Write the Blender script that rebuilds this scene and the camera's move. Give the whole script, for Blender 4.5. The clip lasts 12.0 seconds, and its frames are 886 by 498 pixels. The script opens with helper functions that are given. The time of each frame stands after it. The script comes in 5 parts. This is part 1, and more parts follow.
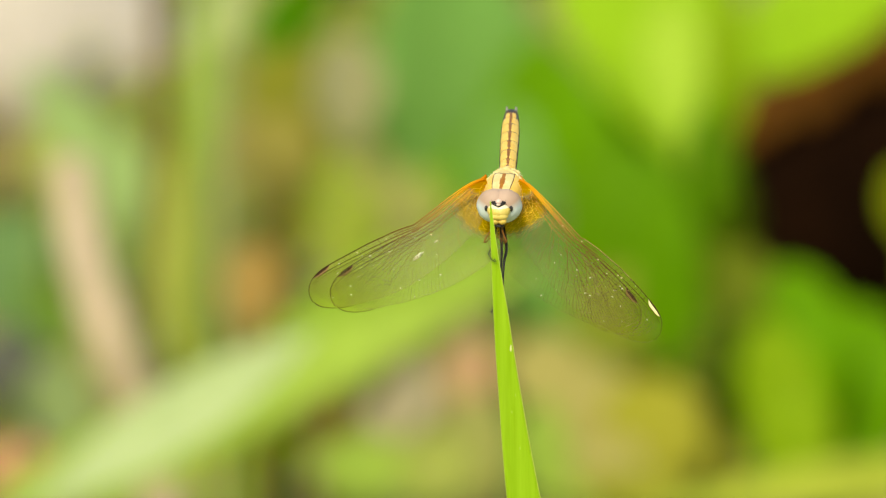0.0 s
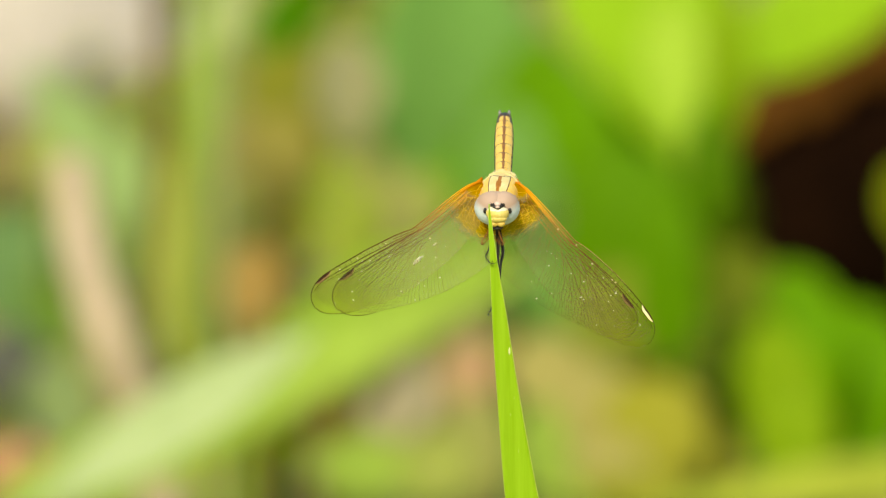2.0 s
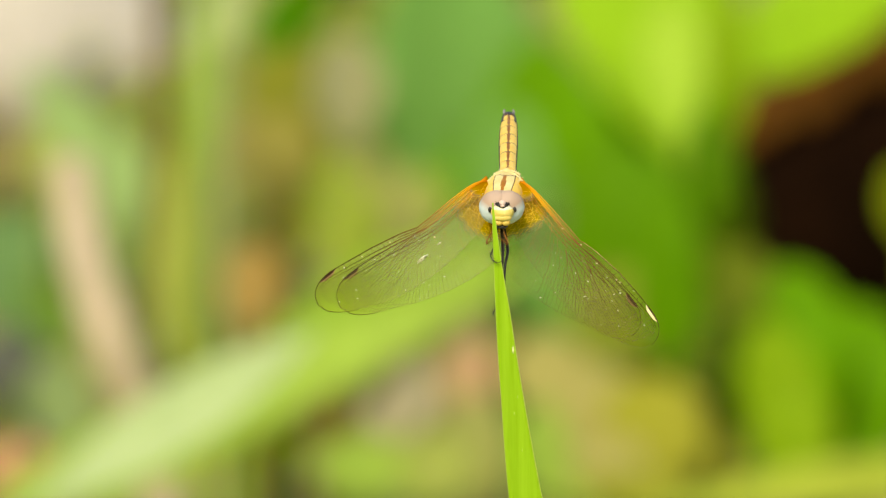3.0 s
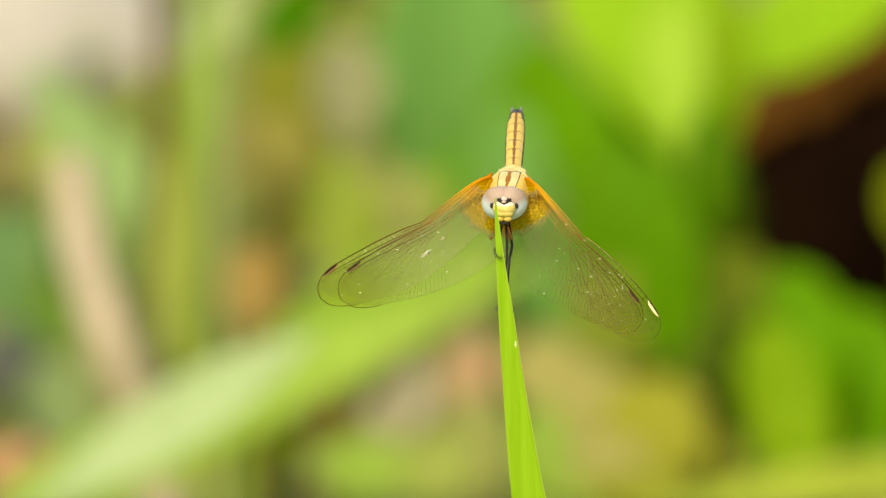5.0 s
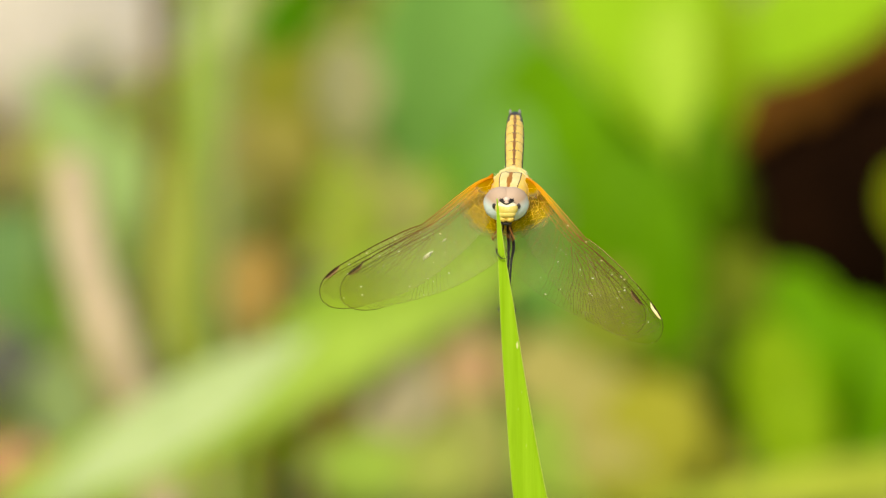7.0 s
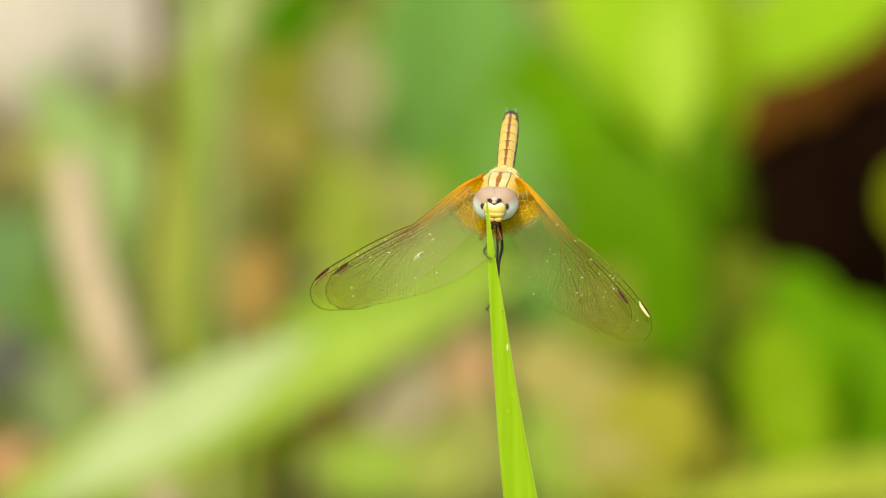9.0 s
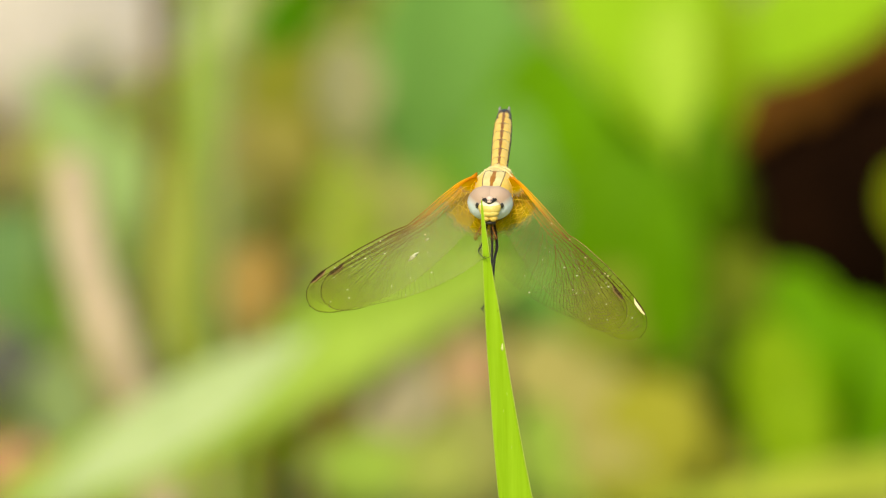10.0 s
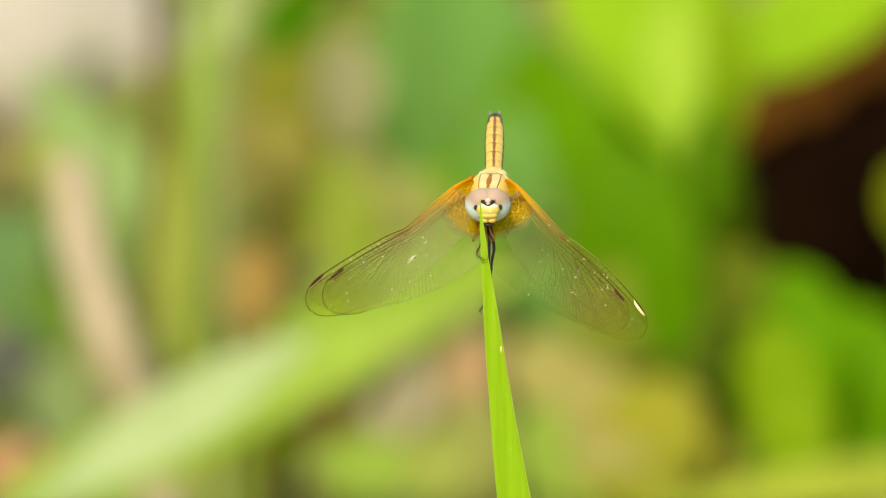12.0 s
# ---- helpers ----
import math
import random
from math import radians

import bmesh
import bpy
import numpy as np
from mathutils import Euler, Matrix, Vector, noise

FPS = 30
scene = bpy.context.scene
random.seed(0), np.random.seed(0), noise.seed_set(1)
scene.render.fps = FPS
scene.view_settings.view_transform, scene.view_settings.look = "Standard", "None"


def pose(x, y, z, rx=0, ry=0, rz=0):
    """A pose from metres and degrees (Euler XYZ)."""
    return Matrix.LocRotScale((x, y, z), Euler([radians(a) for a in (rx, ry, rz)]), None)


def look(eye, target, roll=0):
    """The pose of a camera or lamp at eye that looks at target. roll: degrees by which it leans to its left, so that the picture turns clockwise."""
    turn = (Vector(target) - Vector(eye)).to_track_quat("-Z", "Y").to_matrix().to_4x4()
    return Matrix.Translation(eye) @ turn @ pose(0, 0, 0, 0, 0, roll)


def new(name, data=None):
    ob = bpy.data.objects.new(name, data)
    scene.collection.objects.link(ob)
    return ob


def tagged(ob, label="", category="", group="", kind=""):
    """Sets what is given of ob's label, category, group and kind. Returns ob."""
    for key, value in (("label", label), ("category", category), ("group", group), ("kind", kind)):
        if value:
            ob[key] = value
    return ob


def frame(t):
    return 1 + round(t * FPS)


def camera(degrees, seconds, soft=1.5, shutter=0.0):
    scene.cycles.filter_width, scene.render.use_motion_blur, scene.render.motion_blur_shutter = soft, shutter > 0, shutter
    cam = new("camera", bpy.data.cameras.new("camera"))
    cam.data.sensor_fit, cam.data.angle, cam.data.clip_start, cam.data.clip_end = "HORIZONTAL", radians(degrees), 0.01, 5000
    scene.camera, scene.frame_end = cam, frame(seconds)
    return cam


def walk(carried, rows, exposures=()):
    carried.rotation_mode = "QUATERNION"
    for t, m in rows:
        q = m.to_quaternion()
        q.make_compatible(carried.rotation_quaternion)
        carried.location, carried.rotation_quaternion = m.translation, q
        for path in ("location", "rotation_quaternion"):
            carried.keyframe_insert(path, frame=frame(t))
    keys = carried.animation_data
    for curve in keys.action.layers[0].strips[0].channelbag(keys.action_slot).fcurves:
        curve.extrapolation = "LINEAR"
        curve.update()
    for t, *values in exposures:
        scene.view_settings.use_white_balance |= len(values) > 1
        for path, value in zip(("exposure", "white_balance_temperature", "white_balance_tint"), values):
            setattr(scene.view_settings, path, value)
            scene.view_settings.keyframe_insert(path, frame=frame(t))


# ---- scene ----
cam = camera(3.368, 12.0, soft=1.3)
# a long lens stopped down a little: only the insect's plane is sharp
cam.data.dof.use_dof = True
cam.data.dof.focus_distance = 2.008
cam.data.dof.aperture_fstop = 41.0
STAND = look((0, -1.93185, 1.11887), (0, 0, 0.60123))
walk(cam, [(0, STAND), (12, STAND)], exposures=[(0, 0.15, 7400, 2), (12, 0.15, 7400, 2)])

# ---- light: bright hazy daylight from above ----
world = bpy.data.worlds.new("sky")
scene.world = world
world.use_nodes = True
sky = world.node_tree.nodes.new("ShaderNodeTexSky")
sky.sky_type, sky.sun_disc = "NISHITA", False
sky.sun_elevation, sky.sun_rotation = radians(53), radians(200)
background = world.node_tree.nodes["Background"]
background.inputs["Strength"].default_value = 0.14
world.node_tree.links.new(sky.outputs["Color"], background.inputs["Color"])
sun = new("sun", bpy.data.lights.new("sun", "SUN"))
sun.data.energy, sun.data.angle, sun.data.color = 3.6, radians(12), (1.0, 0.95, 0.86)
sun.matrix_world = look((-0.7, -2.1, 3.0), (0, 0.2, 0.2))


# ---- materials ----
def mat(name, a, b, scale=400, rough=0.5, bump=0.2, leafy=0.0, spec=0.4, detail=6, fine=7.0, coat=0.0, stretch=None):
    """Two tones mixed at two scales, with a little relief; leafy: the share of light that passes through."""
    m = bpy.data.materials.new(name)
    m.use_nodes = True
    n, l = m.node_tree.nodes, m.node_tree.links
    p, out = n["Principled BSDF"], n["Material Output"]
    co = n.new("ShaderNodeTexCoord")
    big, small = n.new("ShaderNodeTexNoise"), n.new("ShaderNodeTexNoise")
    big.inputs["Scale"].default_value, small.inputs["Scale"].default_value = scale, scale * fine
    big.inputs["Detail"].default_value = detail
    mixer = n.new("ShaderNodeMix")
    mixer.data_type = "FLOAT"
    mixer.inputs[0].default_value = 0.35
    ramp = n.new("ShaderNodeValToRGB")
    ramp.color_ramp.elements[0].position, ramp.color_ramp.elements[0].color = 0.32, (*a, 1)
    ramp.color_ramp.elements[1].position, ramp.color_ramp.elements[1].color = 0.68, (*b, 1)
    source = co.outputs["Object"]
    if stretch:
        mp = n.new("ShaderNodeMapping")
        mp.inputs["Scale"].default_value = stretch
        l.new(source, mp.inputs["Vector"])
        source = mp.outputs["Vector"]
    for node in (big, small):
        l.new(source, node.inputs["Vector"])
    l.new(big.outputs["Fac"], mixer.inputs[2])
    l.new(small.outputs["Fac"], mixer.inputs[3])
    l.new(mixer.outputs[0], ramp.inputs["Fac"])
    l.new(ramp.outputs["Color"], p.inputs["Base Color"])
    p.inputs["Roughness"].default_value, p.inputs["Specular IOR Level"].default_value = rough, spec
    p.inputs["Coat Weight"].default_value = coat
    if bump:
        bp = n.new("ShaderNodeBump")
        bp.inputs["Strength"].default_value, bp.inputs["Distance"].default_value = bump, 0.3 / scale
        l.new(small.outputs["Fac"], bp.inputs["Height"])
        l.new(bp.outputs["Normal"], p.inputs["Normal"])
    if leafy:
        tr, mx = n.new("ShaderNodeBsdfTranslucent"), n.new("ShaderNodeMixShader")
        mx.inputs[0].default_value = leafy
        l.new(ramp.outputs["Color"], tr.inputs["Color"])
        l.new(p.outputs[0], mx.inputs[1])
        l.new(tr.outputs[0], mx.inputs[2])
        l.new(mx.outputs[0], out.inputs["Surface"])
    return m


def eye_mat():
    """Compound eye: pinkish brown cap over a bluish white lower half, with fine facets."""
    m = mat("compound_eye", (0.5, 0.5, 0.5), (0.6, 0.6, 0.6), 1500, 0.55, 0.12, spec=0.25)
    n, l = m.node_tree.nodes, m.node_tree.links
    co, sep, ramp = n.new("ShaderNodeTexCoord"), n.new("ShaderNodeSeparateXYZ"), n.new("ShaderNodeValToRGB")
    add = n.new("ShaderNodeMapRange")
    add.inputs[1].default_value, add.inputs[2].default_value = -0.0032, 0.0018
    stops = ((0.0, (0.62, 0.68, 0.66)), (0.36, (0.66, 0.72, 0.70)), (0.50, (0.50, 0.44, 0.37)), (0.60, (0.44, 0.29, 0.20)), (1.0, (0.52, 0.36, 0.26)))
    while len(ramp.color_ramp.elements) < len(stops):
        ramp.color_ramp.elements.new(0.5)
    for e, (at, c) in zip(ramp.color_ramp.elements, stops):
        e.position, e.color = at, (*c, 1)
    l.new(co.outputs["Object"], sep.inputs[0])
    out, slope = n.new("ShaderNodeMath"), n.new("ShaderNodeMath")
    out.operation, slope.operation = "ABSOLUTE", "MULTIPLY_ADD"
    slope.inputs[1].default_value = -0.55
    l.new(sep.outputs["X"], out.inputs[0])
    l.new(out.outputs[0], slope.inputs[0])
    l.new(sep.outputs["Z"], slope.inputs[2])
    l.new(slope.outputs[0], add.inputs[0])
    l.new(add.outputs[0], ramp.inputs[0])
    l.new(ramp.outputs[0], n["Principled BSDF"].inputs["Base Color"])
    return m


def by_reach(m, stops, socket, reach, centre=(0, 0, 0)):
    """Colours a material of a wing by the distance from the wing's root, in metres."""
    n, l = m.node_tree.nodes, m.node_tree.links
    co, ln, rng, ramp, ns = (n.new("ShaderNode" + k) for k in ("TexCoord", "VectorMath", "MapRange", "ValToRGB", "TexNoise"))
    ln.operation = "LENGTH"
    ns.inputs["Scale"].default_value = 900
    wob = n.new("ShaderNodeMath")
    wob.operation, wob.inputs[1].default_value = "MULTIPLY_ADD", 0.0016
    rng.inputs[2].default_value = reach
    while len(ramp.color_ramp.elements) < len(stops):
        ramp.color_ramp.elements.new(0.5)
    for e, (at, c) in zip(ramp.color_ramp.elements, stops):
        e.position, e.color = at, (*c, 1)
    off = n.new("ShaderNodeVectorMath")
    off.operation = "SUBTRACT"
    off.inputs[1].default_value = centre
    l.new(co.outputs["Object"], off.inputs[0])
    l.new(off.outputs["Vector"], ln.inputs[0])
    l.new(co.outputs["Object"], ns.inputs["Vector"])
    l.new(ns.outputs["Fac"], wob.inputs[0])
    l.new(ln.outputs["Value"], wob.inputs[2])
    l.new(wob.outputs[0], rng.inputs[0])
    l.new(rng.outputs[0], ramp.inputs[0])
    for s in socket:
        l.new(ramp.outputs[0], s)
    return ramp


def membrane_mat(name, patch, centre, sky_veil):
    """Clear, faintly smoky wing film, amber out to patch metres from centre; past that milky by the last number,
    painted sky sheen included.
    """
    m = bpy.data.materials.new(name)
    m.use_nodes = True
    n, l = m.node_tree.nodes, m.node_tree.links
    n.remove(n["Principled BSDF"])
    clear, film, gloss, m1, m2, skin, m3 = (n.new("ShaderNode" + k) for k in ("BsdfTransparent", "BsdfTranslucent", "BsdfGlossy", "MixShader", "MixShader", "BsdfDiffuse", "MixShader"))
    gloss.inputs["Roughness"].default_value = 0.4
    m2.inputs[0].default_value = 0.0018
    k = patch / 0.03
    by_reach(m, ((0.0, (0.84, 0.44, 0.015)), (k * 0.82, (0.86, 0.58, 0.03)), (k, (0.985, 0.98, 0.94)), (0.72, (0.98, 0.975, 0.90)), (0.95, (0.94, 0.93, 0.60))), [clear.inputs["Color"]], 0.03, centre)
    by_reach(m, ((0.0, (0.58, 0.22, 0.002)), (k * 0.5, (0.50, 0.27, 0.003)), (k * 0.82, (0.55, 0.37, 0.004)), (k, (0.60, 0.54, 0.36)), (0.6, (0.60, 0.54, 0.36)), (1.0, (0.52, 0.47, 0.12))), [film.inputs["Color"], skin.inputs["Color"]], 0.03, centre)
    amt = by_reach(m, ((0.0, (0.82, 0.82, 0.82)), (k * 0.82, (0.80, 0.80, 0.80)), (k, (sky_veil * 0.8,) * 3), (0.45, (sky_veil,) * 3), (0.75, (sky_veil * 0.7,) * 3), (1.0, (sky_veil * 0.6,) * 3)), [], 0.03, centre)
    l.new(amt.outputs[0], m1.inputs[0])
    l.new(clear.outputs[0], m1.inputs[1])
    l.new(film.outputs[0], m3.inputs[1])
    l.new(skin.outputs[0], m3.inputs[2])
    l.new(m3.outputs[0], m1.inputs[2])
    l.new(m1.outputs[0], m2.inputs[1])
    l.new(gloss.outputs[0], m2.inputs[2])
    l.new(m2.outputs[0], n["Material Output"].inputs["Surface"])
    return m


YELLOW = mat("yellow_cuticle", (0.80, 0.42, 0.025), (0.88, 0.55, 0.07), 900, 0.42, 0.2)
CREAM = mat("cream_cuticle", (0.74, 0.56, 0.20), (0.82, 0.69, 0.34), 900, 0.45, 0.25)
AMBER = mat("amber_cuticle", (0.82, 0.49, 0.065), (0.89, 0.61, 0.15), 900, 0.42, 0.2)
TAWNY = mat("tawny_cuticle", (0.18, 0.06, 0.008), (0.32, 0.12, 0.018), 1200, 0.42, 0.2)
ORANGE = mat("orange_cuticle", (0.32, 0.11, 0.008), (0.48, 0.19, 0.015), 1200, 0.42, 0.2)
BROWN = mat("brown_cuticle", (0.07, 0.02, 0.003), (0.16, 0.05, 0.008), 1200, 0.4, 0.2)
BLACK = mat("black_cuticle", (0.012, 0.010, 0.009), (0.035, 0.026, 0.018), 1500, 0.35, 0.2)
FACE = mat("yellow_face", (0.72, 0.52, 0.10), (0.82, 0.64, 0.22), 700, 0.38, 0.15)
PALE_FACE = mat("whitish_face", (0.74, 0.66, 0.42), (0.84, 0.77, 0.55), 700, 0.4, 0.15)
PINK = mat("pink_cuticle", (0.66, 0.44, 0.34), (0.80, 0.62, 0.50), 1500, 0.4, 0.1)
HAIR = mat("pale_hair", (0.75, 0.62, 0.36), (0.85, 0.75, 0.5), 1500, 0.6, 0.0)
ASH = mat("grey_cuticle", (0.22, 0.20, 0.15), (0.36, 0.33, 0.26), 1500, 0.5, 0.2)
SPOT = mat("dark_eye_spot", (0.02, 0.016, 0.014), (0.05, 0.04, 0.035), 2500, 0.3, 0.0)
EYE = eye_mat()
VEIN = mat("wing_vein", (0.1, 0.04, 0.01), (0.2, 0.1, 0.02), 2000, 0.6, 0.0, spec=0.03)
by_reach(VEIN, ((0.0, (0.52, 0.13, 0.006)), (0.10, (0.74, 0.30, 0.012)), (0.18, (0.70, 0.34, 0.02)), (0.30, (0.44, 0.22, 0.05)), (0.46, (0.18, 0.088, 0.018)), (0.75, (0.06, 0.03, 0.006))),
         [VEIN.node_tree.nodes["Principled BSDF"].inputs["Base Color"]], 0.03)
GOLD = mat("golden_vein", (0.03, 0.018, 0.005), (0.34, 0.27, 0.09), 900, 0.4, 0.0, spec=0.12)
CELL = mat("amber_vein", (0.84, 0.50, 0.012), (0.90, 0.60, 0.03), 2000, 0.5, 0.0)
STIGMA = mat("wing_stigma", (0.018, 0.007, 0.001), (0.054, 0.021, 0.004), 1800, 0.5, 0.1, spec=0.12)
STIGMA_PALE = mat("pale_stigma", (0.17, 0.098, 0.034), (0.289, 0.178, 0.068), 1800, 0.5, 0.1, spec=0.12)
GRAIN = mat("dust_glint", (0.492, 0.395, 0.151), (0.64, 0.547, 0.267), 3000, 0.5, 0.2)
RIM_GLINT = mat("rim_glint", (0.357, 0.238, 0.0425), (0.493, 0.357, 0.085), 1800, 0.4, 0.1)
DUST = mat("pale_dust", (0.52, 0.51, 0.28), (0.68, 0.66, 0.43), 3000, 0.5, 0.2)
GRASS = mat("fresh_grass", (0.34, 0.56, 0.012), (0.44, 0.68, 0.03), 1100, 0.5, 0.1, leafy=0.3, fine=5, spec=0.25, stretch=(1, 1, 0.03))
SCAR = mat("pale_scar", (0.62, 0.66, 0.22), (0.74, 0.76, 0.34), 1500, 0.6, 0.2)
FAINT = mat("faint_scratch", (0.40, 0.60, 0.04), (0.50, 0.68, 0.08), 1500, 0.6, 0.2)
RIM = mat("pale_blade_edge", (0.50, 0.64, 0.07), (0.62, 0.72, 0.14), 1500, 0.5, 0.1, leafy=0.2)

LIME = mat("lime_leaf", (0.27, 0.47, 0.012), (0.42, 0.65, 0.03), 40, 0.5, 0.25, leafy=0.4, spec=0.06)
LIME_DARK = mat("yellow_green_leaf", (0.22, 0.36, 0.006), (0.32, 0.48, 0.015), 40, 0.5, 0.25, leafy=0.4, spec=0.06)
GREEN = mat("mid_green_leaf", (0.064, 0.192, 0.002), (0.096, 0.288, 0.002), 40, 0.45, 0.25, leafy=0.4, spec=0.06)
COOL = mat("cool_green_leaf", (0.155, 0.31, 0.059), (0.233, 0.465, 0.087), 30, 0.5, 0.25, leafy=0.35, spec=0.06)
DEEP_BRIGHT = mat("deep_green_leaf", (0.054, 0.156, 0.001), (0.082, 0.235, 0.001), 40, 0.45, 0.25, leafy=0.3, spec=0.06)
PALE = mat("pale_grass", (0.283, 0.378, 0.057), (0.425, 0.566, 0.085), 60, 0.5, 0.25, leafy=0.3, spec=0.06)
WHITISH = mat("whitish_grass", (0.352, 0.4, 0.16), (0.528, 0.6, 0.24), 60, 0.5, 0.25, leafy=0.3, spec=0.06)
LIME_PALE = mat("pale_lime_blade", (0.314, 0.424, 0.059), (0.47, 0.636, 0.089), 30, 0.5, 0.25, leafy=0.35, spec=0.06)
WHITE_GREEN = mat("whitish_green_blade", (0.445, 0.546, 0.213), (0.594, 0.68, 0.338), 30, 0.5, 0.25, leafy=0.3, spec=0.06)
OLIVE = mat("olive_leaf", (0.272, 0.266, 0.028), (0.408, 0.4, 0.042), 50, 0.6, 0.25, leafy=0.3, spec=0.06)
OLIVE_DARK = mat("brownish_olive_leaf", (0.18, 0.18, 0.013), (0.27, 0.27, 0.018), 50, 0.6, 0.25, leafy=0.25, spec=0.12)
OLIVE_LIME = mat("olive_lime_leaf", (0.16, 0.186, 0.004), (0.24, 0.278, 0.006), 50, 0.6, 0.25, leafy=0.3, spec=0.06)
STRAW = mat("dry_straw", (0.336, 0.28, 0.104), (0.504, 0.42, 0.156), 70, 0.7, 0.25, leafy=0.15, spec=0.12)
STRAW_GREEN = mat("straw_green_blade", (0.391, 0.396, 0.079), (0.587, 0.595, 0.119), 50, 0.6, 0.25, leafy=0.25, spec=0.12)
TAN = mat("tan_stalk", (0.429, 0.325, 0.198), (0.596, 0.46, 0.308), 70, 0.7, 0.25, spec=0.12)
MOSS = mat("moss_green_leaf", (0.32, 0.36, 0.035), (0.48, 0.54, 0.06), 50, 0.55, 0.25, leafy=0.3, spec=0.06)
FERN = mat("dull_green_leaf", (0.293, 0.323, 0.065), (0.44, 0.483, 0.097), 50, 0.55, 0.25, leafy=0.3, spec=0.06)
LEAFY = mat("bright_green_leaf", (0.123, 0.283, 0.002), (0.184, 0.425, 0.004), 50, 0.5, 0.25, leafy=0.4, spec=0.06)
MINT = mat("mint_leaf", (0.272, 0.368, 0.12), (0.408, 0.552, 0.18), 50, 0.5, 0.25, leafy=0.3, spec=0.06)
MINT_GREY = mat("grey_mint_leaf", (0.2, 0.256, 0.088), (0.3, 0.384, 0.132), 50, 0.5, 0.25, leafy=0.3, spec=0.06)
TEAL = mat("grey_green_leaf", (0.136, 0.232, 0.072), (0.204, 0.348, 0.108), 50, 0.5, 0.25, leafy=0.3, spec=0.06)
MOSSY = mat("mossy_leaf", (0.112, 0.2, 0.022), (0.168, 0.3, 0.034), 50, 0.5, 0.25, leafy=0.3, spec=0.06)
MOSSY_DARK = mat("dark_mossy_leaf", (0.115, 0.144, 0.007), (0.173, 0.216, 0.012), 50, 0.5, 0.25, leafy=0.3, spec=0.06)
MOSSY_OLIVE = mat("mossy_olive_leaf", (0.2, 0.25, 0.012), (0.301, 0.375, 0.017), 50, 0.5, 0.25, leafy=0.3, spec=0.06)
# olive and green leaf tones darkened: the shade is in these two colours
SHADED_OLIVE = mat("shaded_olive_leaf", (0.0727, 0.0806, 0.0014), (0.1087, 0.121, 0.0014), 50, 0.5, 0.25, leafy=0.3, spec=0.06)
SHADED_GREEN = mat("shaded_green_leaf", (0.0664, 0.1024, 0.0016), (0.1024, 0.1504, 0.0024), 50, 0.5, 0.25, leafy=0.3, spec=0.06)
SOFT_GREEN = mat("soft_green_leaf", (0.254, 0.352, 0.047), (0.383, 0.527, 0.071), 50, 0.5, 0.25, leafy=0.3, spec=0.06)
OCHRE = mat("ochre_leaf", (0.37, 0.291, 0.039), (0.554, 0.437, 0.059), 60, 0.7, 0.25, leafy=0.15, spec=0.12)
OCHRE_GREEN = mat("ochre_green_leaf", (0.263, 0.246, 0.02), (0.394, 0.369, 0.03), 60, 0.65, 0.25, leafy=0.2, spec=0.12)
OCHRE_PINK = mat("rusty_leaf", (0.181, 0.13, 0.054), (0.27, 0.194, 0.082), 60, 0.7, 0.25, leafy=0.1, spec=0.12)
WITHERED = mat("withered_leaf", (0.239, 0.225, 0.102), (0.359, 0.338, 0.152), 60, 0.7, 0.25, leafy=0.15, spec=0.12)
PINKISH = mat("greyish_pink_litter", (0.34, 0.285, 0.175), (0.50, 0.42, 0.26), 60, 0.75, 0.25, leafy=0.1, spec=0.12)
RUSSET = mat("russet_litter", (0.266, 0.16, 0.037), (0.399, 0.24, 0.056), 60, 0.75, 0.25, leafy=0.1, spec=0.12)
UMBER = mat("umber_litter", (0.128, 0.084, 0.01), (0.192, 0.126, 0.014), 60, 0.75, 0.25, leafy=0.1, spec=0.12)
SALMON = mat("pinkish_litter", (0.444, 0.216, 0.115), (0.665, 0.323, 0.173), 60, 0.75, 0.25, leafy=0.1, spec=0.12)
SAGE_BROWN = mat("faded_brown_leaf", (0.34, 0.29, 0.075), (0.46, 0.40, 0.115), 50, 0.65, 0.25, leafy=0.2, spec=0.12)
LIME_HIGHLIGHT = mat("lime_highlight", (0.415, 0.595, 0.044), (0.523, 0.707, 0.078), 40, 0.5, 0.25, leafy=0.4, spec=0.06)
OCHRE_DULL = mat("dull_ochre_leaf", (0.26, 0.22, 0.04), (0.38, 0.32, 0.06), 50, 0.65, 0.25, leafy=0.2, spec=0.12)
SALMON_DULL = mat("dull_salmon_leaf", (0.45, 0.27, 0.12), (0.56, 0.35, 0.18), 50, 0.65, 0.25, leafy=0.2, spec=0.12)
# half-shaded copy of the bright green leaf
HALF_SHADE_GREEN = mat("half_shade_leaf", (0.085, 0.21, 0.002), (0.14, 0.29, 0.005), 50, 0.5, 0.25, leafy=0.4, spec=0.06)
PALE_OLIVE = mat("pale_olive_leaf", (0.248, 0.31, 0.023), (0.35, 0.43, 0.045), 50, 0.65, 0.25, leafy=0.25, spec=0.12)
STRAW_OLIVE = mat("straw_olive_leaf", (0.27, 0.27, 0.065), (0.37, 0.37, 0.10), 50, 0.65, 0.25, leafy=0.25, spec=0.12)
LIME_SOFT = mat("soft_lime_blade", (0.27, 0.41, 0.035), (0.38, 0.54, 0.06), 30, 0.5, 0.25, leafy=0.35, spec=0.06)
# bright green leaf again, slight shade painted into its colour
MID_SHADE_GREEN = mat("mid_shade_leaf", (0.10, 0.25, 0.002), (0.16, 0.35, 0.005), 50, 0.5, 0.25, leafy=0.4, spec=0.06)
